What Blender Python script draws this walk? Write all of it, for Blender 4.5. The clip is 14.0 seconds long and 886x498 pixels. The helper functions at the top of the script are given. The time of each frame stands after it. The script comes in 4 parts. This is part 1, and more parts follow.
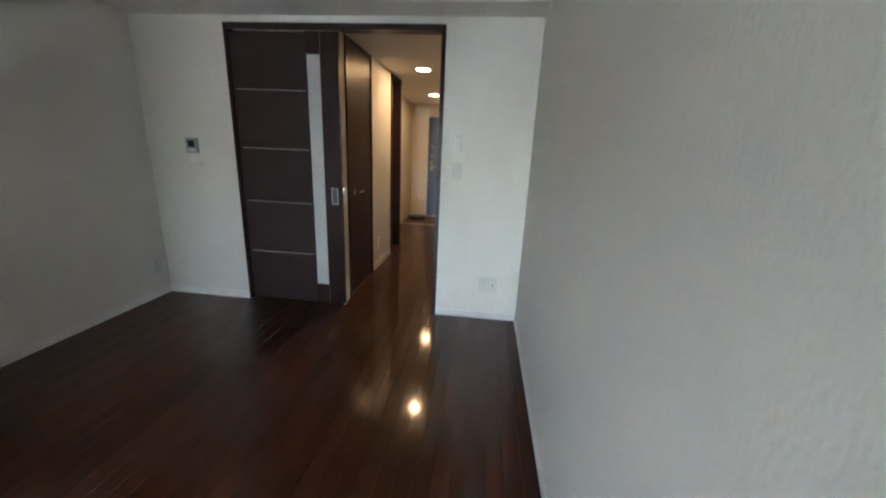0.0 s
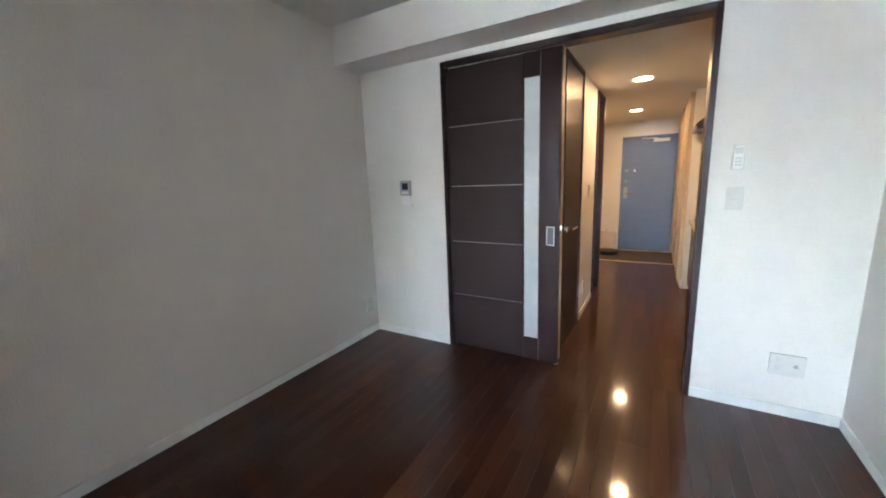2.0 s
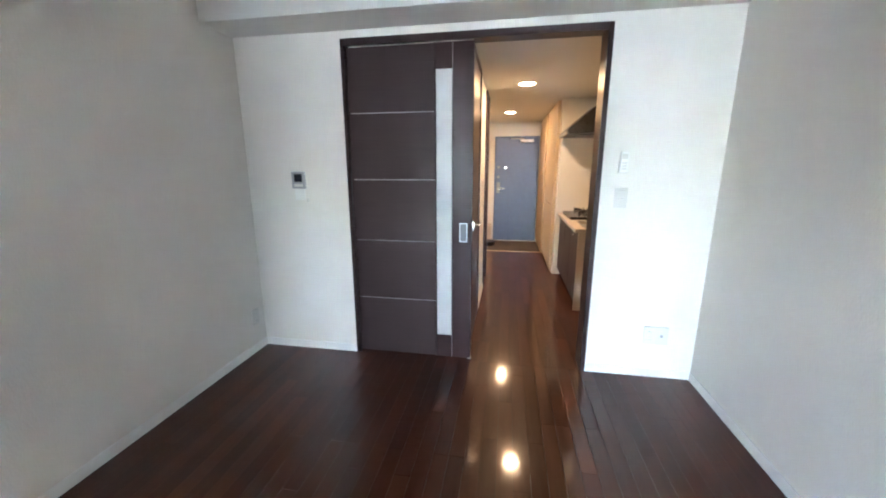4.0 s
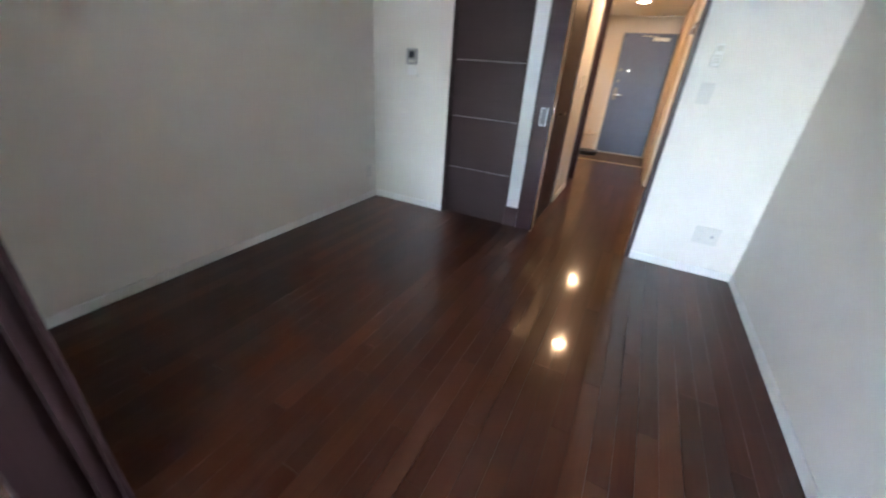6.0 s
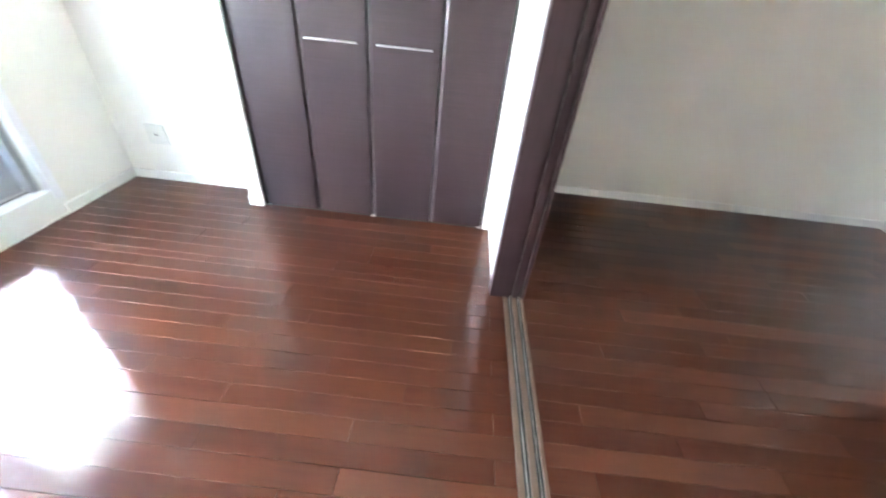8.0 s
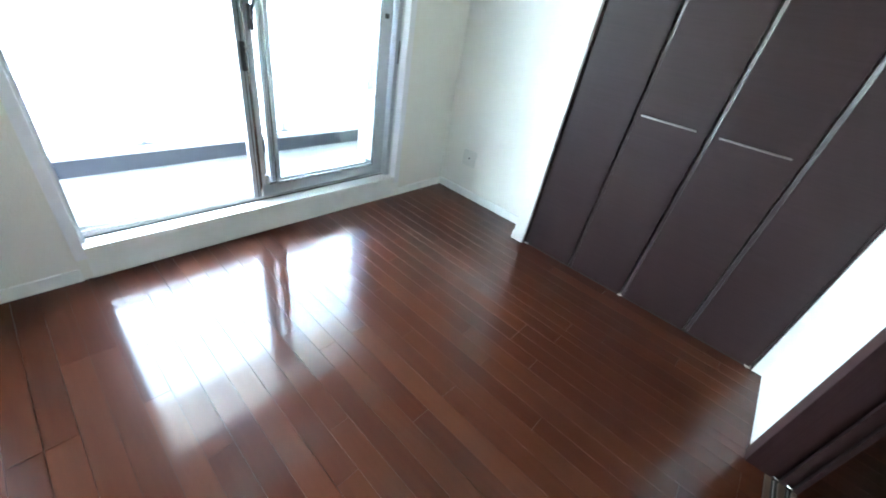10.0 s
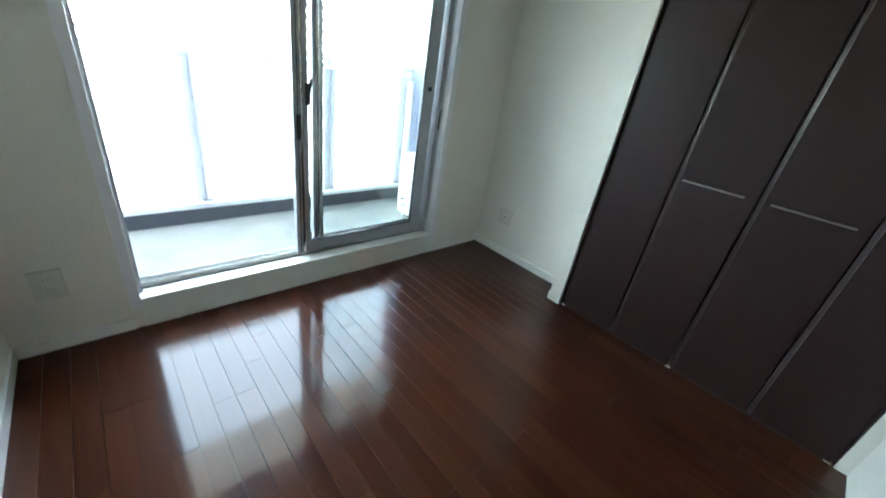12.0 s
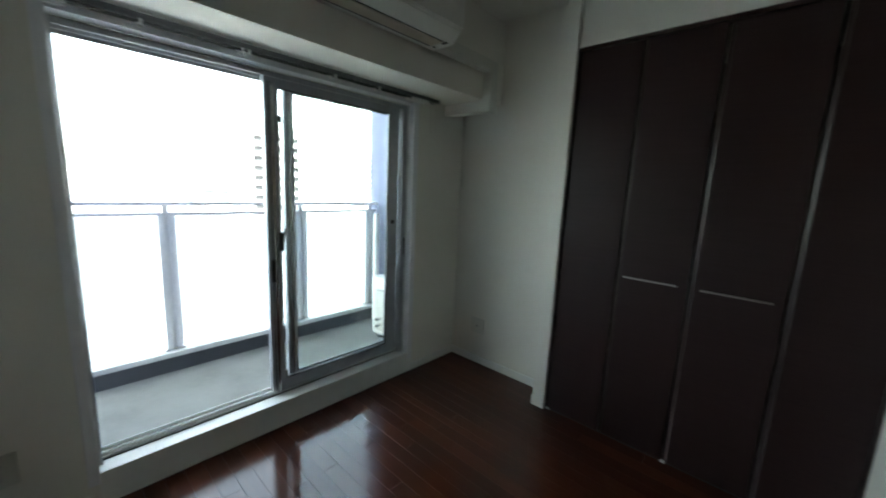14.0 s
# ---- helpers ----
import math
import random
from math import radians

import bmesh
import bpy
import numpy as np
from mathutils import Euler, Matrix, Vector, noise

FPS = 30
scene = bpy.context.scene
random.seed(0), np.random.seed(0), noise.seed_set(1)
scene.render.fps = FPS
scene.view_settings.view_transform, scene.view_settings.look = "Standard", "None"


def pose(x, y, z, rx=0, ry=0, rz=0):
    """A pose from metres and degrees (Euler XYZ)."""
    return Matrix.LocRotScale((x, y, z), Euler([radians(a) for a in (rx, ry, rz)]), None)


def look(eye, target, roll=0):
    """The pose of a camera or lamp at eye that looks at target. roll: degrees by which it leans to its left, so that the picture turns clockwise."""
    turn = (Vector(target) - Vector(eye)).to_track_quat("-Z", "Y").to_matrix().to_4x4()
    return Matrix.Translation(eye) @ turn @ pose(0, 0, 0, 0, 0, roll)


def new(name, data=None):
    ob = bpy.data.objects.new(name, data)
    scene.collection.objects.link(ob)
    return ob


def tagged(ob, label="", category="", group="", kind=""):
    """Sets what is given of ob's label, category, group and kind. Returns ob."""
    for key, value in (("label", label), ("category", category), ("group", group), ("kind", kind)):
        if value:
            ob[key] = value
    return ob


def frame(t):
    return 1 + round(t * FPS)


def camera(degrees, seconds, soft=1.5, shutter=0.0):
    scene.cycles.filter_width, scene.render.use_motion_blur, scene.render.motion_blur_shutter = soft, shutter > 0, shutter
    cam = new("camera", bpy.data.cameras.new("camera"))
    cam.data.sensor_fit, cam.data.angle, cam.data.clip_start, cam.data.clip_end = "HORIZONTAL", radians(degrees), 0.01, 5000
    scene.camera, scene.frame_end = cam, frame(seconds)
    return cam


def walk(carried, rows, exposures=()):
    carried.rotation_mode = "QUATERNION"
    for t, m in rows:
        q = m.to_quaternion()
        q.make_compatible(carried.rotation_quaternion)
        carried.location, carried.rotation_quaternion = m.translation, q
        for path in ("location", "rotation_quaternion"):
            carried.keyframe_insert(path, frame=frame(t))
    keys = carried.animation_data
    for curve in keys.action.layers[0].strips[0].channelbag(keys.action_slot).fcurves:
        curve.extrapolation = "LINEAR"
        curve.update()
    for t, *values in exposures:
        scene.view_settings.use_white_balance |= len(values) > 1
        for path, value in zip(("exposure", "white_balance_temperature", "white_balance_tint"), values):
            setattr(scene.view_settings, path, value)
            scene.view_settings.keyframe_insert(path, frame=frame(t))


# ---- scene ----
cam = camera(100.4, 14.0, soft=1.9, shutter=0.35)
PATH = [
    (0, (2.679, -2.77, 1.319), (2.483, -0.851, 0.791), 2.5),
    (0.5, (2.676, -2.599, 1.337), (2.416, -0.639, 1.031), 3.5),
    (1, (2.588, -2.503, 1.346), (2.269, -0.573, 0.934), 3.9),
    (1.5, (2.321, -2.498, 1.367), (1.654, -0.641, 1.038), -3.7),
    (2, (2.138, -2.427, 1.318), (1.14, -0.735, 0.944), -2.3),
    (4.5, (1.795, -2.379, 1.344), (1.543, -0.451, 0.875), 0.1),
    (5, (1.967, -2.579, 1.311), (1.608, -0.706, 0.71), 1.3),
    (5.5, (2.113, -2.799, 1.261), (1.615, -1.001, 0.541), 0.6),
    (6, (2.186, -2.888, 1.210), (1.406, -1.274, 0.318), 4.2),
    (6.5, (2.4, -2.865, 1.177), (1.169, -1.702, 0.114), 6.5),
    (7, (2.488, -2.891, 1.169), (1.06, -2.156, -0.022), 6.5),
    (7.5, (2.538, -3.014, 1.139), (0.996, -2.634, -0.077), 7.7),
    (8, (2.509, -3.088, 1.18), (0.888, -3.118, 0.01), 5.9),
    (8.5, (2.532, -3.189, 1.192), (0.87, -3.621, 0.166), 3.8),
    (9, (2.57, -3.267, 1.19), (0.999, -3.964, 0.168), 6.2),
    (11.5, (2.641, -3.386, 1.192), (1.456, -4.604, 0.139), 13.1),
    (12, (2.602, -3.373, 1.231), (1.324, -4.633, 0.348), 9.2),
    (12.5, (2.639, -3.397, 1.283), (1.395, -4.817, 0.624), 4.9),
    (13, (2.652, -3.361, 1.349), (1.413, -4.884, 0.969), 3.3),
    (13.5, (2.699, -3.356, 1.355), (1.457, -4.898, 1.068), 4.0),
    (14, (2.659, -3.282, 1.336), (1.203, -4.613, 1.008), 2.6),
]
EXPOSURES = [(0, 6.45, 6400, 7), (1, 6.8, 6300, 8), (2, 7.3, 6200, 10), (4.5, 7.75, 5950, 9), (5.5, 7.5, 6000, 10), (6, 7.35, 6050, 11), (6.5, 7.5, 6050, 12), (7, 7.85, 6200, 11), (8, 8.4, 6250, 8), (9, 8.0, 5950, 4),
             (11.5, 5.95, 6150, -6), (12.5, 5.7, 6450, -5), (13.5, 4.85, 6700, -4), (14, 4.45, 6600, -4)]
walk(cam, [(t, look(eye, target, roll)) for t, eye, target, roll in PATH], EXPOSURES)

# ---------------------------------------------------------------- daylight and lamps
SUN_HEIGHT = 52.0
world = bpy.data.worlds.new("overcast_sky")
scene.world = world
world.use_nodes = True
wn, wl = world.node_tree.nodes, world.node_tree.links
sky = wn.new("ShaderNodeTexSky")
sky.sky_type, sky.sun_disc = "NISHITA", False
sky.sun_elevation, sky.sun_rotation = radians(SUN_HEIGHT), radians(20)
sky.air_density, sky.dust_density = 1.0, 3.0
veil = wn.new("ShaderNodeHueSaturation")
veil.inputs["Saturation"].default_value = 0.55
wl.new(sky.outputs[0], veil.inputs["Color"])
wl.new(veil.outputs[0], wn["Background"].inputs[0])
wn["Background"].inputs[1].default_value = 0.15

sun = new("sun", bpy.data.lights.new("sun", "SUN"))
sun.data.energy, sun.data.angle, sun.data.color = 1.2, radians(12), (1.0, 0.95, 0.88)
sun.matrix_world = look((0, 0, 0), (-0.25, -0.6, -0.8))


def downlight_glow(x, y, z):
    lamp = new("downlight_glow", bpy.data.lights.new("downlight_glow", "AREA"))
    lamp.data.shape, lamp.data.size = "DISK", 0.13
    lamp.data.energy, lamp.data.color = 0.068, (1.0, 0.45, 0.15)
    lamp.matrix_world = look((x, y, z), (x, y, z - 1))


DOWNLIGHTS = [(1.953, 1.46), (1.80, 3.37)]
HALL_CEILING = 2.112
for lx, ly in DOWNLIGHTS:
    downlight_glow(lx, ly, HALL_CEILING - 0.004)

# ---------------------------------------------------------------- materials


def fresh(name, rough, metal=0.0):
    m = bpy.data.materials.new(name)
    m.use_nodes = True
    n, l = m.node_tree.nodes, m.node_tree.links
    b = n["Principled BSDF"]
    b.inputs["Roughness"].default_value = rough
    b.inputs["Metallic"].default_value = metal
    return m, n, l, b


def mapped(n, l, scale, source="Object", shift=False):
    """Coordinates stretched by scale; shift moves them by the object's random number."""
    tc = n.new("ShaderNodeTexCoord")
    mp = n.new("ShaderNodeMapping")
    mp.inputs["Scale"].default_value = scale
    l.new(tc.outputs[source], mp.inputs["Vector"])
    if shift:
        info = n.new("ShaderNodeObjectInfo")
        mul = n.new("ShaderNodeMath")
        mul.operation, mul.inputs[1].default_value = "MULTIPLY", 37.0
        l.new(info.outputs["Random"], mul.inputs[0])
        l.new(mul.outputs[0], mp.inputs["Location"])
    return mp.outputs[0]


def noise_of(n, l, vec, scale, detail=4.0, rough=0.55):
    t = n.new("ShaderNodeTexNoise")
    t.inputs["Scale"].default_value, t.inputs["Detail"].default_value, t.inputs["Roughness"].default_value = scale, detail, rough
    l.new(vec, t.inputs["Vector"])
    return t.outputs["Fac"]


def ramp_of(n, l, fac, *stops):
    r = n.new("ShaderNodeValToRGB")
    e = r.color_ramp.elements
    while len(e) < len(stops):
        e.new(0.5)
    for s, (p, c) in zip(e, stops):
        s.position, s.color = p, (*c, 1)
    l.new(fac, r.inputs[0])
    return r.outputs[0]


def span(n, l, fac, lo, hi):
    r = n.new("ShaderNodeMapRange")
    r.inputs["To Min"].default_value, r.inputs["To Max"].default_value = lo, hi
    l.new(fac, r.inputs["Value"])
    return r.outputs[0]


def bump_of(n, l, b, fac, strength, distance):
    u = n.new("ShaderNodeBump")
    u.inputs["Strength"].default_value, u.inputs["Distance"].default_value = strength, distance
    l.new(fac, u.inputs["Height"])
    l.new(u.outputs[0], b.inputs["Normal"])


def plain(name, colour, rough=0.5, metal=0.0, vary=0.12, scale=14.0, relief=0.05):
    """A painted, moulded or metal surface with faint blotches and fine relief."""
    m, n, l, b = fresh(name, rough, metal)
    v = mapped(n, l, (1, 1, 1))
    f = noise_of(n, l, v, scale)
    lo, hi = [c * (1 - vary) for c in colour], [min(1, c * (1 + vary)) for c in colour]
    l.new(ramp_of(n, l, f, (0.3, lo), (0.7, hi)), b.inputs["Base Color"])
    l.new(span(n, l, noise_of(n, l, v, scale * 6), rough * 0.85, min(1, rough * 1.15)), b.inputs["Roughness"])
    if relief:
        bump_of(n, l, b, noise_of(n, l, v, 240.0, 2.0), relief, 0.001)
    return m


def wallpaper(name, colour):
    """Embossed vinyl wallpaper: short ragged ridges, with a slow stain."""
    m, n, l, b = fresh(name, 0.62)
    v = mapped(n, l, (1, 1, 1))
    slow = noise_of(n, l, v, 1.3, 5.0)
    lo = [c * 0.955 for c in colour]
    l.new(ramp_of(n, l, slow, (0.3, lo), (0.65, colour)), b.inputs["Base Color"])
    stretched = mapped(n, l, (1, 1, 0.42))
    ridges = n.new("ShaderNodeTexVoronoi")
    ridges.feature, ridges.inputs["Scale"].default_value = "SMOOTH_F1", 150.0
    l.new(stretched, ridges.inputs["Vector"])
    both = n.new("ShaderNodeMath")
    both.operation = "ADD"
    l.new(ridges.outputs["Distance"], both.inputs[0])
    l.new(noise_of(n, l, stretched, 320.0, 3.0), both.inputs[1])
    bump_of(n, l, b, both.outputs[0], 0.38, 0.0024)
    return m


def plank_wood(name, dark, light, along="y"):
    """Lacquered floor boards: each board has its own tone and figure."""
    m, n, l, b = fresh(name, 0.12)
    s = (16, 1.1, 16) if along == "y" else (1.1, 16, 16)
    v = mapped(n, l, s, shift=True)
    grain = noise_of(n, l, v, 3.0, 8.0, 0.62)
    fine = noise_of(n, l, mapped(n, l, [q * 7 for q in s], shift=True), 3.0, 3.0)
    info = n.new("ShaderNodeObjectInfo")
    island = n.new("ShaderNodeNewGeometry")
    tone = n.new("ShaderNodeMath")
    tone.operation = "ADD"
    l.new(info.outputs["Random"], tone.inputs[0])
    l.new(island.outputs["Random Per Island"], tone.inputs[1])
    wrap = n.new("ShaderNodeMath")
    wrap.operation = "FRACT"
    l.new(tone.outputs[0], wrap.inputs[0])
    mid = [(p + q) / 2 for p, q in zip(dark, light)]
    figure = ramp_of(n, l, grain, (0.25, [c * 0.95 for c in dark]), (0.5, mid), (0.78, light))
    body = ramp_of(n, l, wrap.outputs[0], (0.0, [c * 0.85 for c in dark]), (0.45, [c * 1.2 for c in dark]), (0.85, mid), (1.0, light))
    mix = n.new("ShaderNodeMix")
    mix.data_type = "RGBA"
    mix.inputs["Factor"].default_value = 0.4
    l.new(body, mix.inputs[6])
    l.new(figure, mix.inputs[7])
    l.new(mix.outputs[2], b.inputs["Base Color"])
    world_v = n.new("ShaderNodeNewGeometry").outputs["Position"]
    scuff = noise_of(n, l, world_v, 2.2, 6.0)
    l.new(span(n, l, scuff, 0.26, 0.36), b.inputs["Roughness"])
    b.inputs["Specular IOR Level"].default_value = 0.06
    b.inputs["Coat Weight"].default_value = 0.70
    b.inputs["Coat IOR"].default_value = 1.50
    l.new(span(n, l, scuff, 0.068, 0.112), b.inputs["Coat Roughness"])
    bump_of(n, l, b, fine, 0.010, 0.0006)
    return m


def veneer(name, dark, light, rough, across):
    """Dark veneer, its grain lying along the axis 'across'."""
    m, n, l, b = fresh(name, rough)
    s = {"x": (1.5, 60, 60), "y": (60, 1.5, 60), "z": (60, 60, 1.5)}[across]
    g = noise_of(n, l, mapped(n, l, s), 2.4, 7.0, 0.6)
    l.new(ramp_of(n, l, g, (0.3, dark), (0.72, light)), b.inputs["Base Color"])
    l.new(span(n, l, noise_of(n, l, mapped(n, l, (1, 1, 1)), 3.0), rough * 0.8, rough * 1.2), b.inputs["Roughness"])
    b.inputs["Specular IOR Level"].default_value = 0.25
    bump_of(n, l, b, g, 0.05, 0.0005)
    return m


def concrete(name, colour):
    m, n, l, b = fresh(name, 0.85)
    v = mapped(n, l, (1, 1, 1))
    f = noise_of(n, l, v, 3.0, 8.0, 0.65)
    l.new(ramp_of(n, l, f, (0.25, [c * 0.7 for c in colour]), (0.5, colour), (0.75, [c * 1.15 for c in colour])), b.inputs["Base Color"])
    bump_of(n, l, b, noise_of(n, l, v, 120.0, 4.0), 0.25, 0.003)
    return m


def clear_glass(name):
    m, n, l, b = fresh(name, 0.0)
    b.inputs["Transmission Weight"].default_value = 1.0
    b.inputs["IOR"].default_value = 1.45
    b.inputs["Base Color"].default_value = (0.95, 0.985, 0.97, 1)
    return m


def frosted(name, colour, weight=0.7):
    """White translucent sheet: scatters light through."""
    m, n, l, b = fresh(name, 0.45)
    v = mapped(n, l, (1, 1, 1))
    col = ramp_of(n, l, noise_of(n, l, v, 2.0), (0.3, [c * 0.95 for c in colour]), (0.7, colour))
    l.new(col, b.inputs["Base Color"])
    t = n.new("ShaderNodeBsdfTranslucent")
    l.new(col, t.inputs["Color"])
    mix = n.new("ShaderNodeMixShader")
    mix.inputs[0].default_value = weight
    l.new(b.outputs[0], mix.inputs[1])
    l.new(t.outputs[0], mix.inputs[2])
    l.new(mix.outputs[0], n["Material Output"].inputs["Surface"])
    return m


def glowing(name, colour, strength):
    m, n, l, b = fresh(name, 0.4)
    b.inputs["Base Color"].default_value = (*colour, 1)
    b.inputs["Emission Color"].default_value = (*colour, 1)
    b.inputs["Emission Strength"].default_value = strength
    return m


WALLPAPER = wallpaper("embossed_white_wallpaper", (0.725, 0.702, 0.640))
CEILING_PAPER = wallpaper("ceiling_paper", (0.69, 0.67, 0.61))
FLOORBOARD = plank_wood("red_brown_floor_lacquer", (0.037, 0.0093, 0.0044), (0.080, 0.0258, 0.0128))
JOINT = plain("joint_shadow_brown", (0.016, 0.008, 0.006), 0.8)
VENEER = veneer("dark_brown_veneer", (0.034, 0.0222, 0.0213), (0.044, 0.0287, 0.0277), 0.34, "x")
VENEER_Y = veneer("dark_brown_closet_veneer", (0.0235, 0.0130, 0.0128), (0.0310, 0.0174, 0.0170), 0.34, "y")
VENEER_Z = veneer("dark_brown_frame_veneer", (0.022, 0.0100, 0.0094), (0.034, 0.0165, 0.0155), 0.38, "z")
PALE_WOOD = veneer("pale_wood_veneer", (0.51, 0.405, 0.265), (0.56, 0.450, 0.300), 0.4, "z")
WHITE_TRIM = plain("white_trim_paint", (0.74, 0.74, 0.71), 0.4, vary=0.03)
WHITE_PLASTIC = plain("white_plastic", (0.78, 0.78, 0.75), 0.35, vary=0.03, relief=0.0)
IVORY_PLASTIC = plain("ivory_plastic", (0.61, 0.605, 0.55), 0.4, vary=0.03, relief=0.0)
GREY_PLASTIC = plain("grey_plastic", (0.34, 0.35, 0.35), 0.4, vary=0.05, relief=0.0)
BLACK_PLASTIC = plain("black_plastic", (0.012, 0.012, 0.013), 0.35, relief=0.0)
SCREEN = plain("dark_screen", (0.03, 0.035, 0.045), 0.08, vary=0.02, relief=0.0)
ALUMINIUM = plain("brushed_aluminium", (0.56, 0.57, 0.56), 0.36, 0.3, vary=0.05, scale=40)
DARK_ALUMINIUM = plain("grey_anodised_frame", (0.27, 0.28, 0.28), 0.38, 0.25, vary=0.06, scale=30)
CHROME = plain("satin_chrome", (0.72, 0.72, 0.70), 0.18, 1.0, vary=0.03, relief=0.0)
BRASS_TRACK = plain("bronze_track_metal", (0.088, 0.054, 0.031), 0.55, 0.0, vary=0.15)
RUBBER = plain("dark_groove", (0.010, 0.011, 0.010), 0.55)
STEEL_BLUE = plain("blue_grey_steel_door", (0.085, 0.125, 0.225), 0.42, vary=0.05, relief=0.12)
GENKAN_TILE = concrete("dark_entrance_tile", (0.075, 0.06, 0.05))
BALCONY_FLOOR = concrete("grey_balcony_sheet", (0.160, 0.165, 0.160))
CURB_GREY = concrete("dark_grey_curb", (0.056, 0.060, 0.068))
COPING = concrete("pale_coping", (0.62, 0.63, 0.62))
LILAC_WALL = concrete("lilac_grey_outer_wall", (0.135, 0.145, 0.225))
FACADE = concrete("pale_facade", (0.72, 0.72, 0.70))
# matt dark colour that paints the shade under the far tower's balconies
BALCONY_SHADE = plain("under_balcony_shade", (0.085, 0.085, 0.09), 0.9)
BALCONY_SHADE.node_tree.nodes["Principled BSDF"].inputs["Specular IOR Level"].default_value = 0.0
TOWER = concrete("grey_tower_facade", (0.30, 0.30, 0.30))
FAR_GLASS = plain("pale_far_windows", (0.16, 0.16, 0.17), 0.6)
CITY_GROUND = concrete("city_ground", (0.34, 0.34, 0.33))
GLASS = clear_glass("window_glass")
FROST = frosted("frosted_white_panel", (0.88, 0.89, 0.89))
DOOR_PANE = frosted("milky_door_pane", (0.80, 0.82, 0.82), 0.45)
LAMP_FACE = glowing("lamp_face", (1.0, 0.80, 0.52), 1.2)
HOOD_BLACK = plain("black_hood_enamel", (0.014, 0.013, 0.013), 0.28)
STONE_TOP = plain("beige_worktop", (0.55, 0.47, 0.38), 0.3, scale=60)
PALE_BEIGE = plain("pale_beige_plastic", (0.62, 0.55, 0.45), 0.5, vary=0.04)
VENT_PLASTIC = plain("yellowed_plastic", (0.56, 0.54, 0.47), 0.45, vary=0.05)
SASH_METAL = plain("silver_sash_aluminium", (0.36, 0.37, 0.40), 0.36, 0.3, vary=0.05, scale=30)
PALE_RAIL = plain("pale_anodised_rail", (0.74, 0.735, 0.75), 0.4, 0.1, vary=0.05, scale=30)
CASING = plain("cool_white_satin_paint", (0.72, 0.72, 0.745), 0.3, vary=0.03)
INLAY = plain("dull_silver_inlay", (0.30, 0.29, 0.30), 0.45, 0.3, vary=0.05)
SATIN_BAR = plain("satin_nickel_bar", (0.36, 0.345, 0.33), 0.34, 1.0, vary=0.04, relief=0.0)
# metal darkened so that the silver rail carries the shade under the beam
RAIL_DARK = plain("darkened_rail_metal", (0.13, 0.13, 0.135), 0.3, 0.5, vary=0.06)

# ---------------------------------------------------------------- mesh helpers


def cuboid(bm, a, b):
    """A box between the corners a and b, added to bm."""
    lo, hi = [min(p, q) for p, q in zip(a, b)], [max(p, q) for p, q in zip(a, b)]
    vs = [bm.verts.new((x, y, z)) for z in (lo[2], hi[2]) for y in (lo[1], hi[1]) for x in (lo[0], hi[0])]
    for f in ((0, 2, 3, 1), (4, 5, 7, 6), (0, 1, 5, 4), (2, 6, 7, 3), (0, 4, 6, 2), (1, 3, 7, 5)):
        bm.faces.new([vs[i] for i in f])
    return vs


def block(a, b, soft=0.0, segments=2):
    """A bmesh of one box, its edges rounded by soft."""
    bm = bmesh.new()
    cuboid(bm, a, b)
    if soft:
        bmesh.ops.bevel(bm, geom=bm.edges[:], offset=soft, segments=segments, affect="EDGES", profile=0.6)
    return bm


def blocks(*pairs):
    bm = bmesh.new()
    for a, b in pairs:
        cuboid(bm, a, b)
    return bm


def rod(p, q, radius, sides=16, tip=None):
    """A round bar from p to q, capped."""
    p, q = Vector(p), Vector(q)
    bm = bmesh.new()
    m = Matrix.Translation((p + q) / 2) @ (q - p).to_track_quat("Z", "Y").to_matrix().to_4x4()
    bmesh.ops.create_cone(bm, cap_ends=True, segments=sides, radius1=radius, radius2=radius if tip is None else tip, depth=(q - p).length, matrix=m)
    return bm


def prism(profile, axis, lo, hi, soft=0.0):
    """A profile of (u, v) pairs pushed along an axis: for x it lies in y,z; for y in x,z; for z in x,y."""
    bm = bmesh.new()

    def at(u, v, w):
        return {"x": (w, u, v), "y": (u, w, v), "z": (u, v, w)}[axis]
    first = [bm.verts.new(at(u, v, lo)) for u, v in profile]
    last = [bm.verts.new(at(u, v, hi)) for u, v in profile]
    bm.faces.new(first)
    bm.faces.new(last[::-1])
    for i in range(len(profile)):
        j = (i + 1) % len(profile)
        bm.faces.new((first[j], first[i], last[i], last[j]))
    bmesh.ops.recalc_face_normals(bm, faces=bm.faces[:])
    if soft:
        bmesh.ops.bevel(bm, geom=bm.edges[:], offset=soft, segments=2, affect="EDGES")
    return bm


def merge(*many):
    """Joins bmeshes into one."""
    out = bmesh.new()
    for bm in many:
        me = bpy.data.meshes.new("joined")
        bm.to_mesh(me)
        bm.free()
        out.from_mesh(me)
        bpy.data.meshes.remove(me)
    return out


def mesh_of(name, bm, material):
    me = bpy.data.meshes.new(name)
    bm.to_mesh(me)
    bm.free()
    me.materials.append(material)
    me.set_sharp_from_angle(angle=radians(26))
    # wide faces stay flat, so that rounded edges do not bend the shading of the whole panel
    for f in me.polygons:
        at = [me.vertices[i].co for i in f.vertices]
        f.use_smooth = f.area < 0.0125 * max((p - q).length for p, q in zip(at, at[1:] + at[:1]))
    return me


def part(name, bm, material, parent, label="", kind=""):
    ob = new(name, mesh_of(name, bm, material))
    ob.parent = parent
    return tagged(ob, label, kind=kind)


def thing(name, place, label, category, group="", kind="", turn=0.0):
    ob = new(name)
    ob.empty_display_size = 0.1
    ob.matrix_basis = pose(*place, 0, 0, turn)
    return tagged(ob, label, category, group, kind)


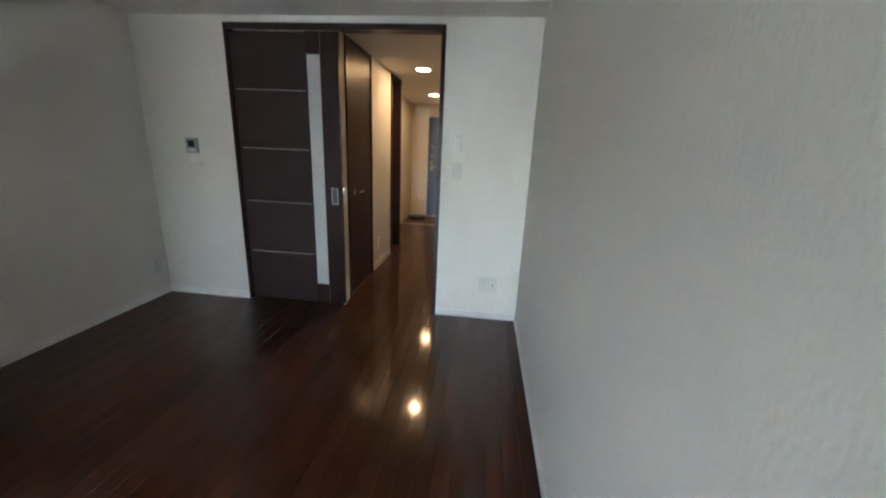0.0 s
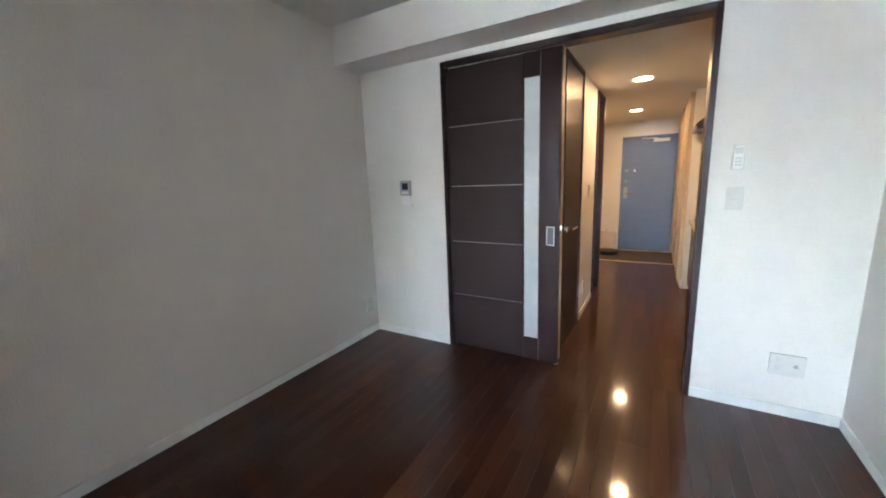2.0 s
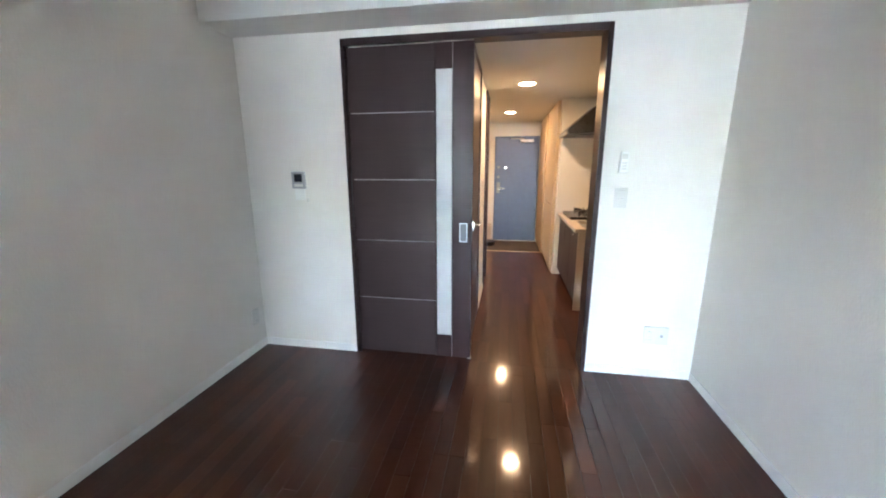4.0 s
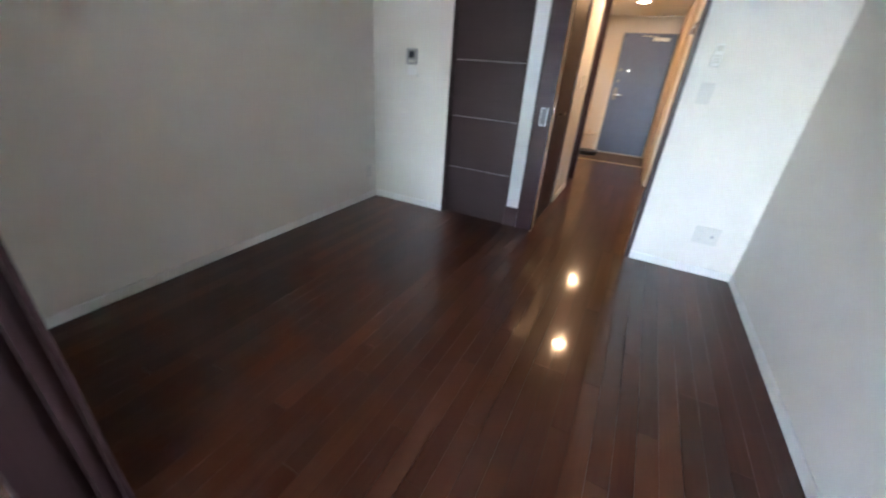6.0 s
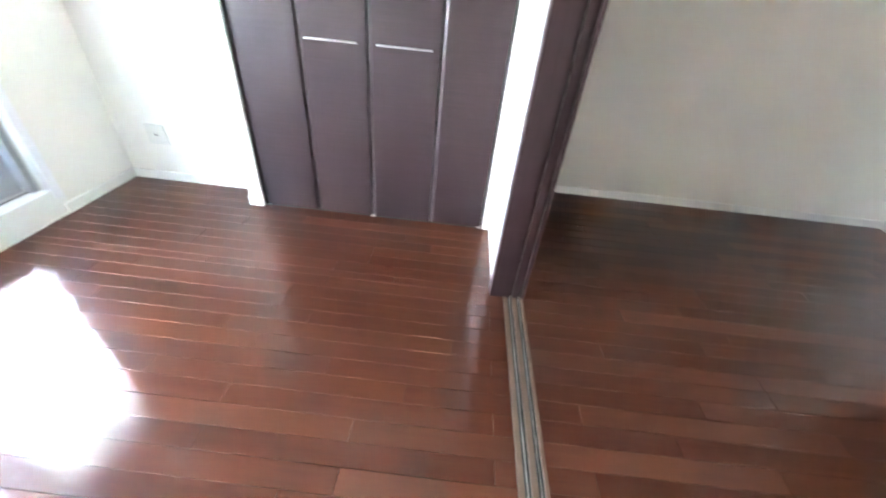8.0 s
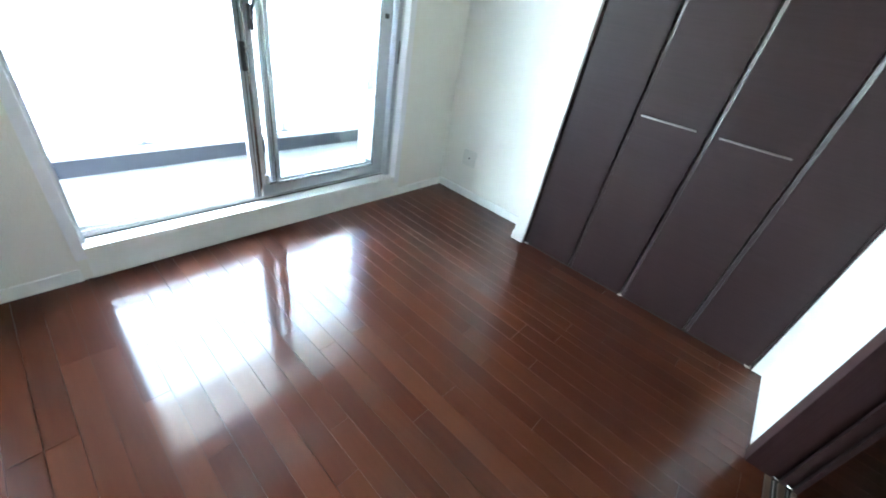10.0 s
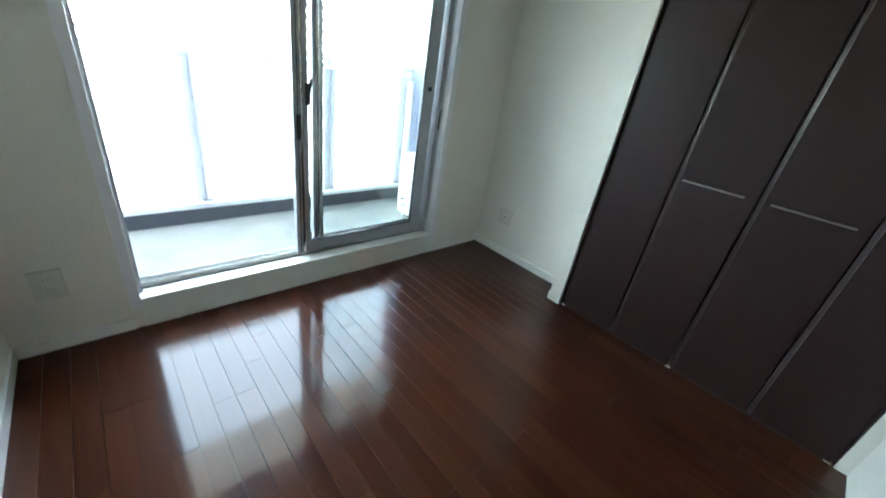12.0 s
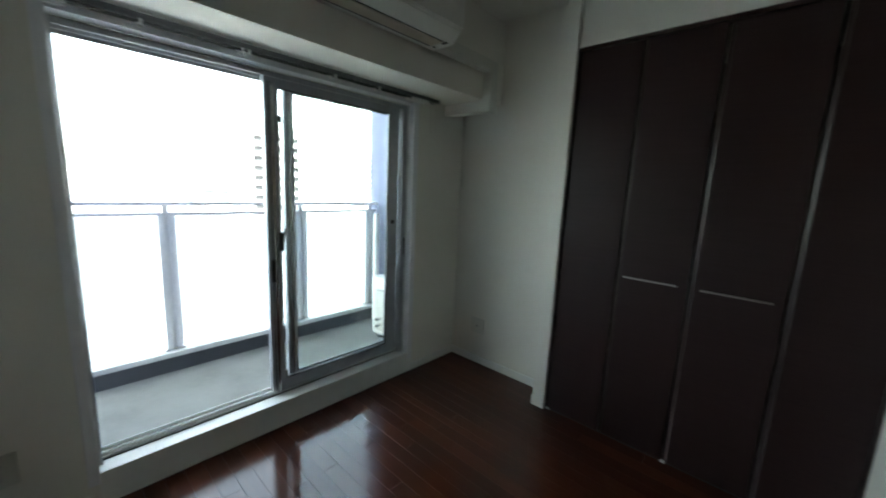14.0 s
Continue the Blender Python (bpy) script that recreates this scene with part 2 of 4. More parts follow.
def structure(name, bm, material, label, category):
    return tagged(new(name, mesh_of(name, bm, material)), label, category, kind="structure")


# ---------------------------------------------------------------- the shell of the flat
XE = 3.0          # east wall
YS = -5.150       # window wall
XC = 0.626         # closet front
XB = 0.452        # bedroom west wall
CEIL = 2.43
DOOR_W, DOOR_E, DOOR_H = 0.742, 2.355, 2.12
HALL_W, HALL_E, HALL_N = 1.555, 2.40, 4.65
REC_S, REC_N = 1.645, 2.137   # recessed doorway in the hall
STEP_Y, GENKAN = 3.545, -0.034  # entrance step and the sunken floor behind it
WIN_W, WIN_E, WIN_B, WIN_T = 0.958, 2.60, 0.15, 1.862
NICHE_S, NICHE_N = -4.295, -4.219
STUB_S, STUB_N, STUB_E = -2.862, -2.714, 1.134
CLOSET_N = -2.906
FAR_W = 1.22      # west wall of the hall past the recessed doorway

floor_base = structure("floor", blocks(((-0.12, YS - 0.02, -0.15), (XE + 0.12, 0.0, -0.012)), ((-0.12, 0.0, -0.15), (XE + 0.12, STEP_Y + 0.012, -0.012))),
                       JOINT, "dark red-brown lacquered wood plank floor", "floor")
structure("ceiling", block((-0.12, YS - 0.16, CEIL), (XE + 0.12, 0.16, CEIL + 0.12)), CEILING_PAPER, "white papered flat ceiling", "ceiling")
structure("wall_west", block((-0.12, STUB_S, -0.1), (0, 0.16, CEIL)), WALLPAPER, "white embossed wallpaper wall in half shade", "wall")
structure("wall_east", block((XE, YS - 0.16, -0.1), (XE + 0.12, 0.16, CEIL)), WALLPAPER, "long white embossed wallpaper wall", "wall")
structure("wall_north", blocks(((0, 0, -0.1), (DOOR_W, 0.16, CEIL)), ((DOOR_E, 0, -0.1), (XE, 0.16, CEIL)), ((DOOR_W, 0, DOOR_H), (DOOR_E, 0.16, CEIL)),
                               ((DOOR_W, 0.075, -0.1), (1.572, 0.16, DOOR_H))), WALLPAPER, "white papered wall with the opening to the hall", "wall")
structure("beam_north", block((0, -0.278, 2.165), (XE, 0, CEIL), 0.004), WALLPAPER, "white papered beam above the sliding door", "beam")
structure("wall_pier", block((-0.12, NICHE_S, -0.1), (XC + 0.02, NICHE_N, CEIL)), WALLPAPER, "white papered narrow pier beside the closet", "wall")
structure("wall_closet_top", block((-0.02, NICHE_N, 2.105), (XC, CLOSET_N, CEIL)), WALLPAPER, "white papered wall above the closet doors", "wall")
structure("wall_closet_back", block((-0.12, NICHE_N, -0.1), (-0.02, STUB_S, CEIL)), WALLPAPER, "white papered back wall inside the closet", "wall")
structure("wall_bedroom_west", block((XB - 0.12, YS - 0.16, -0.1), (XB, NICHE_S, CEIL)), WALLPAPER, "white papered wall between window and closet", "wall")
structure("wall_stub", blocks(((0.0, STUB_S, -0.1), (STUB_E, STUB_N, CEIL)), ((0.0, CLOSET_N, -0.1), (XC, STUB_S, CEIL))), WALLPAPER, "white papered partition end beside the closet", "wall")
structure("wall_south", blocks(((XB, YS - 0.16, -0.1), (WIN_W, YS, CEIL)), ((WIN_E, YS - 0.16, -0.1), (XE, YS, CEIL)),
                               ((WIN_W, YS - 0.16, WIN_T), (WIN_E, YS, CEIL)), ((WIN_W, YS - 0.16, -0.1), (WIN_E, YS, 0.10))),
          WALLPAPER, "white papered wall with the balcony window", "wall")
structure("beam_south", block((XB, YS, 1.905), (XE, -4.82, CEIL), 0.004), WALLPAPER, "white papered beam above the balcony window", "beam")

# hall shell
structure("wall_hall_west", blocks(((HALL_W - 0.12, 0.16, -0.1), (HALL_W, REC_S, HALL_CEILING)), ((FAR_W - 0.12, REC_N, -0.1), (FAR_W, HALL_N, HALL_CEILING)), ((FAR_W - 0.12, REC_N - 0.022, -0.1), (1.40, REC_N, HALL_CEILING)),
                                   ((HALL_W - 0.24, REC_S, 2.10), (HALL_W, REC_N, HALL_CEILING)), ((HALL_W - 0.24, REC_S, -0.1), (HALL_W - 0.14, REC_N - 0.022, 2.10))),
          WALLPAPER, "white papered hall wall lit by warm downlights", "wall")
ENTRY_W, ENTRY_E, ENTRY_T = 1.548, 2.333, 1.874
structure("wall_hall_north", blocks(((FAR_W - 0.12, HALL_N, -0.1), (ENTRY_W, HALL_N + 0.12, HALL_CEILING)), ((ENTRY_E, HALL_N, -0.1), (XE + 0.1, HALL_N + 0.12, HALL_CEILING)),
                                    ((ENTRY_W, HALL_N, ENTRY_T), (ENTRY_E, HALL_N + 0.12, HALL_CEILING))), WALLPAPER, "white papered wall round the entrance door", "wall")
structure("wall_hall_east", blocks(((XE + 0.02, 0.16, -0.1), (XE + 0.12, HALL_N, HALL_CEILING)), ((HALL_E, 2.352, -0.1), (XE + 0.02, 2.44, HALL_CEILING))),
          WALLPAPER, "white papered kitchen wall and pier", "wall")
structure("ceiling_hall", block((FAR_W - 0.12, 0.16, HALL_CEILING), (XE + 0.12, HALL_N + 0.12, HALL_CEILING + 0.1)), CEILING_PAPER, "white papered low hall ceiling", "ceiling")
genkan = structure("entrance_floor", blocks(((FAR_W - 0.12, STEP_Y + 0.032, -0.16), (XE, HALL_N + 0.1, GENKAN - 0.002))), JOINT, "dark tiled sunken entrance floor", "floor")
structure("entrance_step", block((FAR_W, STEP_Y, -0.07), (XE, STEP_Y + 0.034, 0.004), 0.004), PALE_WOOD, "pale wooden edge strip of the entrance step", "step")


def baseboard(name, a, b):
    structure(name, block(a, b, 0.0025), WHITE_TRIM, "low white skirting board along the wall", "baseboard")


BB, BT = 0.058, 0.009
baseboard("baseboard_west", (0, STUB_N, 0), (BT, -BT, BB))
baseboard("baseboard_east", (XE - BT, YS + BT, 0), (XE, -BT, BB))
baseboard("baseboard_north_1", (0, -BT, 0), (DOOR_W, 0, BB))
baseboard("baseboard_north_2", (DOOR_E, -BT, 0), (XE, 0, BB))
baseboard("baseboard_south_1", (XB, YS, 0), (0.935, YS + BT, BB))
baseboard("baseboard_south_2", (2.632, YS, 0), (XE - BT, YS + BT, BB))
baseboard("baseboard_bedroom_west", (XB, YS + BT, 0), (XB + BT, NICHE_S, BB))
baseboard("baseboard_pier", (XB + BT, NICHE_S - BT, 0), (XC + 0.02, NICHE_S, BB))
baseboard("baseboard_hall_west", (HALL_W, 0.88, 0), (HALL_W + BT, REC_S - 0.01, BB))
baseboard("baseboard_hall_pier", (HALL_E - BT, 2.352, 0), (HALL_E, 2.44, BB))

# ---------------------------------------------------------------- sliding door to the hall
slot = thing("door_frame_1", (DOOR_W, 0, 0), "dark brown wooden frame of the hall opening", "door frame", kind="structure")
part("jamb", block((0, -0.006, 0), (0.024, 0.072, DOOR_H), 0.002), VENEER_Z, slot)
part("jamb", block((DOOR_E - DOOR_W - 0.030, -0.006, 0), (DOOR_E - DOOR_W, 0.158, DOOR_H), 0.002), VENEER_Z, slot)
part("header", blocks(((0.024, -0.006, 2.079), (DOOR_E - DOOR_W - 0.030, 0.018, DOOR_H)), ((0.024, 0.058, 2.098), (DOOR_E - DOOR_W - 0.030, 0.158, DOOR_H)),
                      ((0.024, 0.018, 2.104), (DOOR_E - DOOR_W - 0.030, 0.058, DOOR_H))), VENEER, slot)
part("hanging_rail", block((0.03, 0.024, 2.094), (DOOR_E - DOOR_W - 0.034, 0.052, 2.104)), DARK_ALUMINIUM, slot)

door = thing("sliding_door", (0.766, 0.02, 0), "dark brown veneer sliding door with narrow milky pane, half open", "door")
W = 1.582 - 0.766
PANE_L, PANE_R, PANE_B, PANE_T = 1.345 - 0.766, 1.447 - 0.766, 0.172, 1.927
TH = 0.034
GROOVES = [0.426, 0.845, 1.258, 1.681]
edges = [0.008] + GROOVES + [2.076]
for lo, hi in zip(edges, edges[1:]):
    part("door_panel", block((0.006, 0, lo + 0.003), (PANE_L - 0.012, TH, hi - 0.003), 0.002), VENEER, door)
    if hi < 2:
        part("inlay", block((0.03, 0.0005, hi - 0.0022), (PANE_L - 0.012, TH - 0.006, hi + 0.0022)), INLAY, door, "thin silver inlay line")
part("stile", block((0, 0.002, 0.008), (0.006, TH - 0.002, 2.076)), VENEER_Z, door)
part("stile", blocks(((PANE_L - 0.012, 0, 0.008), (PANE_L, TH, 2.076)), ((PANE_R, 0, PANE_B), (PANE_R + 0.002, TH, 2.076)),
                     ((PANE_L, 0, 0.008), (PANE_R + 0.002, TH, PANE_B)), ((PANE_L, 0, PANE_T), (PANE_R, TH, 2.076))), VENEER_Z, door)
part("lock_stile", block((PANE_R + 0.005, 0, 0.008), (W, TH, 2.076), 0.002), VENEER_Z, door)
for lo, hi in ((0.008, PANE_B), (PANE_T, 2.076)):
    part("inlay", block((PANE_R + 0.0024, 0.0012, lo), (PANE_R + 0.0046, TH - 0.006, hi)), INLAY, door, "thin upright silver inlay line")
part("pane", block((PANE_L, 0.006, PANE_B), (PANE_R, 0.014, PANE_T)), DOOR_PANE, door, "narrow milky white pane")
part("pane_backing", block((PANE_L, 0.018, PANE_B), (PANE_R, 0.026, PANE_T)), WHITE_PLASTIC, door)
pull = part("recessed_pull", blocks(((0.734, -0.004, 0.852), (0.739, 0.001, 0.978)), ((0.781, -0.004, 0.852), (0.786, 0.001, 0.978)),
                                    ((0.739, -0.004, 0.852), (0.781, 0.001, 0.857)), ((0.739, -0.004, 0.973), (0.781, 0.001, 0.978))), ALUMINIUM, door, "silver recessed pull")
part("pull_cup", block((0.739, -0.0008, 0.857), (0.781, 0.0, 0.973)), RAIL_DARK, pull)
part("latch_hook", block((W, 0.010, 0.93), (W + 0.012, 0.024, 0.985), 0.002), CHROME, door)
part("floor_guide", block((W - 0.02, 0.004, 0.001), (W + 0.004, TH - 0.004, 0.008)), WHITE_PLASTIC, door)

# ---------------------------------------------------------------- partition jamb and floor track
post = thing("door_frame_2", (STUB_E, STUB_S, 0), "dark brown grooved jamb post on the partition end", "door frame", kind="structure")
PW, PD = 1.203 - STUB_E, 0.151
part("post", prism([(0, -0.008), (PW, -0.008), (PW, 0.0745), (PW - 0.014, 0.0745), (PW - 0.014, 0.0965), (PW, 0.0965), (PW, 0.1165), (PW - 0.014, 0.1165),
                    (PW - 0.014, 0.1365), (PW, 0.1365), (PW, PD), (0, PD)], "z", 0.0, CEIL - 0.002, 0.0), VENEER_Z, post)
part("strike_plate", block((PW - 0.013, 0.0785, 0.002), (PW + 0.002, 0.0925, 0.012)), CHROME, post)
part("strike_plate", block((PW - 0.013, 0.1195, 0.002), (PW + 0.002, 0.1335, 0.012)), CHROME, post)
track = thing("floor_track", (1.204, -2.7435, 0), "bronze double floor track for sliding partition doors", "floor track", kind="structure")
TL = XE - BT - 1.204
for lo, hi in ((-0.062, -0.044), (-0.022, -0.002), (0.018, 0.030)):
    part("track_strip", block((0, lo, -0.011), (TL, hi, 0.0025), 0.001, 1), BRASS_TRACK, track)
for lo, hi in ((-0.044, -0.022), (-0.002, 0.018)):
    part("groove", block((0, lo, -0.011), (TL, hi, -0.006)), RUBBER, track)
    part("guide_rib", block((0, (lo + hi) / 2 - 0.0015, -0.006), (TL, (lo + hi) / 2 + 0.0015, -0.003)), DARK_ALUMINIUM, track)

# ---------------------------------------------------------------- closet
closet = thing("closet", (0, NICHE_N, 0), "dark brown four-leaf folding closet with two slim silver bars", "closet")
CL = CLOSET_N - NICHE_N
part("inner_frame", blocks(((XC - 0.05, 0, 0), (XC - 0.004, 0.010, 2.105)), ((XC - 0.05, CL - 0.008, 0), (XC - 0.004, CL, 2.105)), ((XC - 0.05, 0.010, 2.085), (XC - 0.004, CL - 0.008, 2.105))), VENEER_Z, closet)
part("closet_interior", blocks(((0.02, 0.01, -0.008), (XC - 0.06, CL - 0.01, 0.0)), ((0.02, 0.01, 0), (0.03, CL - 0.01, 2.08))), JOINT, closet)
part("floor_channel", block((XC - 0.06, 0.012, -0.01), (XC - 0.006, CL - 0.01, 0.0015)), RUBBER, closet)
SEAMS = [0.012, -3.892 - NICHE_N, -3.564 - NICHE_N, -3.220 - NICHE_N, CL - 0.010]
for i in range(4):
    lo, hi = SEAMS[i] + 0.002, SEAMS[i + 1] - 0.002
    grip, lip = 0.016, 0.005
    leaf = part("closet_door", block((XC - 0.034, lo + (grip if i > 0 else 0), 0.005), (XC - 0.010, hi - (lip if i < 3 else 0), 2.082), 0.0015), VENEER_Y, closet)
    if i > 0:
        part("edge_strip", prism([(XC - 0.034, lo), (XC - 0.020, lo), (XC - 0.0185, lo + 0.002), (XC - 0.0110, lo + grip - 0.0005), (XC - 0.034, lo + grip - 0.0005)], "z", 0.005, 2.082), VENEER_Y, leaf)
    if i < 3:
        part("edge_strip", prism([(XC - 0.034, hi), (XC - 0.020, hi), (XC - 0.0115, hi - lip + 0.0005), (XC - 0.034, hi - lip + 0.0005)], "z", 0.005, 2.082), VENEER_Y, leaf)
    if i in (1, 2):
        y0, y1 = ((-3.857, -3.613), (-3.522, -3.263))[i - 1]
        bar = part("bar_handle", block((XC - 0.004, y0 - NICHE_N, 0.9155), (XC + 0.008, y1 - NICHE_N, 0.9225), 0.002), SATIN_BAR, leaf, "slim satin silver bar handle")
        for yy in (y0 + 0.03, y1 - 0.03):
            part("standoff", rod((XC - 0.0105, yy - NICHE_N, 0.919), (XC - 0.003, yy - NICHE_N, 0.919), 0.004, 10), CHROME, bar)
for yy in (0.02, (SEAMS[2]), CL - 0.02):
    part("pivot_foot", block((XC - 0.030, yy - 0.012, 0.0015), (XC - 0.002, yy + 0.012, 0.0045)), WHITE_PLASTIC, closet)

# ---------------------------------------------------------------- balcony window
win = thing("window_1", (0, YS, 0), "aluminium sliding balcony window, slid half open", "window", kind="structure")
for a, b in (((WIN_W - 0.042, -0.075, 0.10), (WIN_W + 0.003, 0.010, WIN_T + 0.022)), ((WIN_E - 0.003, -0.075, 0.10), (WIN_E + 0.034, 0.010, WIN_T + 0.022)),
             ((WIN_W + 0.004, -0.075, WIN_T - 0.003), (WIN_E - 0.004, 0.009, WIN_T + 0.022))):
    part("casing", block(a, b, 0.003), CASING, win, "white satin window casing")
part("window_sill", block((WIN_W - 0.042, -0.085, 0.115), (WIN_E + 0.002, 0.006, 0.146), 0.002), WHITE_TRIM, win)
part("sill_face", block((WIN_W - 0.048, 0.001, 0.0), (WIN_E + 0.002, 0.005, 0.115)), WHITE_TRIM, win)
JAMB, HEAD = 0.018, 0.034
part("frame_jamb", block((WIN_W, -0.15, 0.146), (WIN_W + JAMB + 0.024, -0.045, WIN_T), 0.002), SASH_METAL, win)
part("frame_jamb", block((WIN_E - JAMB, -0.15, 0.146), (WIN_E, -0.045, WIN_T), 0.002), SASH_METAL, win)
part("frame_head", blocks(((WIN_W + JAMB + 0.010, -0.15, WIN_T - 0.012), (WIN_E - JAMB, -0.045, WIN_T)), ((WIN_W + JAMB + 0.010, -0.055, WIN_T - HEAD), (WIN_E - JAMB, -0.047, WIN_T - 0.012)),
                          ((WIN_W + JAMB + 0.010, -0.117, WIN_T - HEAD), (WIN_E - JAMB, -0.110, WIN_T - 0.012)), ((WIN_W + JAMB + 0.010, -0.15, WIN_T - HEAD - 0.010), (WIN_E - JAMB, -0.142, WIN_T - 0.012))), SASH_METAL, win)
part("frame_sill", block((WIN_W + JAMB + 0.010, -0.16, 0.120), (WIN_E - JAMB, -0.080, 0.156), 0.002), ALUMINIUM, win)
part("head_lip", block((WIN_W + 0.002, -0.045, WIN_T - 0.016), (WIN_E - 0.002, -0.034, WIN_T - 0.005), 0.003), CHROME, win, "bright silver lip of the frame")
for x in (WIN_W + 0.003, WIN_E - 0.011):
    part("jamb_lip", block((x, -0.045, 0.150), (x + 0.008, -0.038, WIN_T - 0.016), 0.002), ALUMINIUM, win)
# thin dark strip that draws the shaded groove between frame and sill
part("sill_gasket", block((WIN_W + 0.012, -0.080, 0.146), (WIN_E - 0.012, -0.074, 0.1495)), RUBBER, win)
for yy in (-0.135, -0.092):
    part("sill_rail", block((WIN_W + JAMB + 0.010, yy - 0.003, 0.156), (WIN_E - JAMB, yy + 0.003, 0.172)), ALUMINIUM, win)


def sash(x0, x1, y, wide, stile):
    s = part("sash", blocks(((x0 - wide, y - 0.016, 0.162), (x0 + 0.050, y + 0.016, WIN_T - 0.026)), ((x1 - stile, y - 0.016, 0.162), (x1, y + 0.016, WIN_T - 0.026)),
                            ((x0 + 0.050, y - 0.014, 0.162), (x1 - stile, y + 0.014, 0.226)), ((x0 + 0.050, y - 0.014, WIN_T - 0.072), (x1 - stile, y + 0.014, WIN_T - 0.026))), SASH_METAL, win)
    g = part("pane", block((x0 + 0.046, y - 0.003, 0.222), (x1 - stile + 0.004, y + 0.003, WIN_T - 0.068)), GLASS, s)
    g.visible_shadow = False
    part("stile_lip", block((x1 - stile * 0.62, y + 0.016, 0.170), (x1 - stile * 0.44, y + 0.025, WIN_T - 0.050), 0.003), CHROME, s, "bright raised rib along the stile")
    part("stile_rib", block((x1 - stile * 0.34, y + 0.016, 0.170), (x1 - stile * 0.28, y + 0.019, WIN_T - 0.050)), RUBBER, s)
    glass_l, glass_r, glass_b, glass_t = x0 + 0.050, x1 - stile, 0.226, WIN_T - 0.072
    part("gasket", blocks(((glass_l, y + 0.003, glass_b), (glass_l + 0.005, y + 0.012, glass_t)), ((glass_r - 0.005, y + 0.003, glass_b), (glass_r, y + 0.012, glass_t)),
                          ((glass_l + 0.005, y + 0.003, glass_b), (glass_r - 0.005, y + 0.012, glass_b + 0.005)), ((glass_l + 0.005, y + 0.003, glass_t - 0.005), (glass_r - 0.005, y + 0.012, glass_t))), RUBBER, s)
    return s


inner = sash(1.040, 1.878, -0.092, 0.026, 0.070)
outer = sash(0.932, 1.765, -0.135, 0.0, 0.053)
lock = part("crescent_lock", block((1.800, -0.076, 0.965), (1.822, -0.058, 1.065), 0.004), BLACK_PLASTIC, inner, "black crescent lock")
part("lock_lever", rod((1.808, -0.060, 1.01), (1.800, -0.046, 1.085), 0.007, 10), BLACK_PLASTIC, inner)
part("finger_pull", block((1.846, -0.077, 0.80), (1.866, -0.071, 0.92), 0.002), BLACK_PLASTIC, inner)
part("latch", block((1.797, -0.077, 1.62), (1.813, -0.064, 1.655), 0.002), BLACK_PLASTIC, inner)
part("latch", block((1.798, -0.077, 0.235), (1.818, -0.060, 0.29), 0.003), GREY_PLASTIC, inner)
part("finger_pull", block((WIN_W + 0.006, -0.046, 0.86), (WIN_W + 0.020, -0.042, 0.98), 0.002), BLACK_PLASTIC, win)
part("sash_stop", block((1.043, -0.077, 1.08), (1.069, -0.068, 1.105), 0.002), BLACK_PLASTIC, inner)

rail = thing("curtain_rail", (0, -5.085, 1.895), "double silver curtain rail with white runners under the beam", "curtain rail")
for k, yy in enumerate((-0.024, 0.022)):
    # the room-side rail has the beam's shade in its dark colour
    part("rail", blocks(((0.825, yy - 0.009, 0.0), (2.715, yy + 0.009, 0.003)), ((0.825, yy - 0.009, -0.016), (2.715, yy - 0.007, 0.0)), ((0.825, yy + 0.007, -0.016), (2.715, yy + 0.009, 0.0))), (CHROME, RAIL_DARK)[k], rail)
    part("end_cap", block((0.815, yy - 0.011, -0.019), (0.827, yy + 0.011, 0.004), 0.002), GREY_PLASTIC, rail)
    part("end_cap", block((2.713, yy - 0.011, -0.019), (2.728, yy + 0.011, 0.004), 0.002), GREY_PLASTIC, rail)
    for x in (2.60, 2.585, 2.57, 2.555, 2.36, 2.02, 1.995, 1.58, 1.30, 1.05, 1.03, 1.01, 0.99, 0.97, 0.95, 0.93, 0.91):
        part("runner", block((x - 0.005, yy - 0.006, -0.032), (x + 0.005, yy + 0.006, -0.009), 0.0015, 1), WHITE_PLASTIC, rail)
for x in (0.95, 1.62, 2.0, 2.60):
    part("bracket", block((x - 0.015, -0.036, 0.003), (x + 0.015, 0.034, 0.010)), ALUMINIUM, rail)
for k, yy in enumerate((-0.024, 0.022)):
    dz = -0.03 * k
    part("pull_cord", merge(rod((0.842, yy, -0.012), (0.845, yy, -0.13 + dz), 0.0022, 6), rod((0.845, yy, -0.13 + dz), (0.830, yy, -0.20 + dz), 0.0022, 6),
                            rod((0.830, yy, -0.20 + dz), (0.798, yy, -0.235 + dz), 0.0022, 6)), VENT_PLASTIC, rail)

# ---------------------------------------------------------------- air conditioner on the south beam
ac = thing("air_conditioner", (1.13, -4.82, 2.066), "white wall air conditioner on the beam above the window", "air conditioner")
part("body", prism([(0, 0.0), (0.150, 0.0), (0.205, 0.055), (0.212, 0.10), (0.212, 0.255), (0.190, 0.275), (0, 0.275)], "x", 0.0, 0.785, 0.006), WHITE_PLASTIC, ac)
part("louvre", block((0.078, 0.062, -0.008), (0.700, 0.140, -0.002), 0.002), PALE_BEIGE, ac, "closed cream air louvre")
part("outlet_slot", block((0.074, 0.044, -0.003), (0.704, 0.144, 0.001)), BLACK_PLASTIC, ac)
part("front_panel", block((0.006, 0.213, 0.060), (0.779, 0.222, 0.262), 0.004), WHITE_PLASTIC, ac)
part("louvre_pivot", block((0.046, 0.118, -0.004), (0.058, 0.148, 0.001)), BLACK_PLASTIC, ac)
part("louvre_pivot", block((0.040, 0.050, -0.004), (0.054, 0.062, 0.001)), BLACK_PLASTIC, ac)
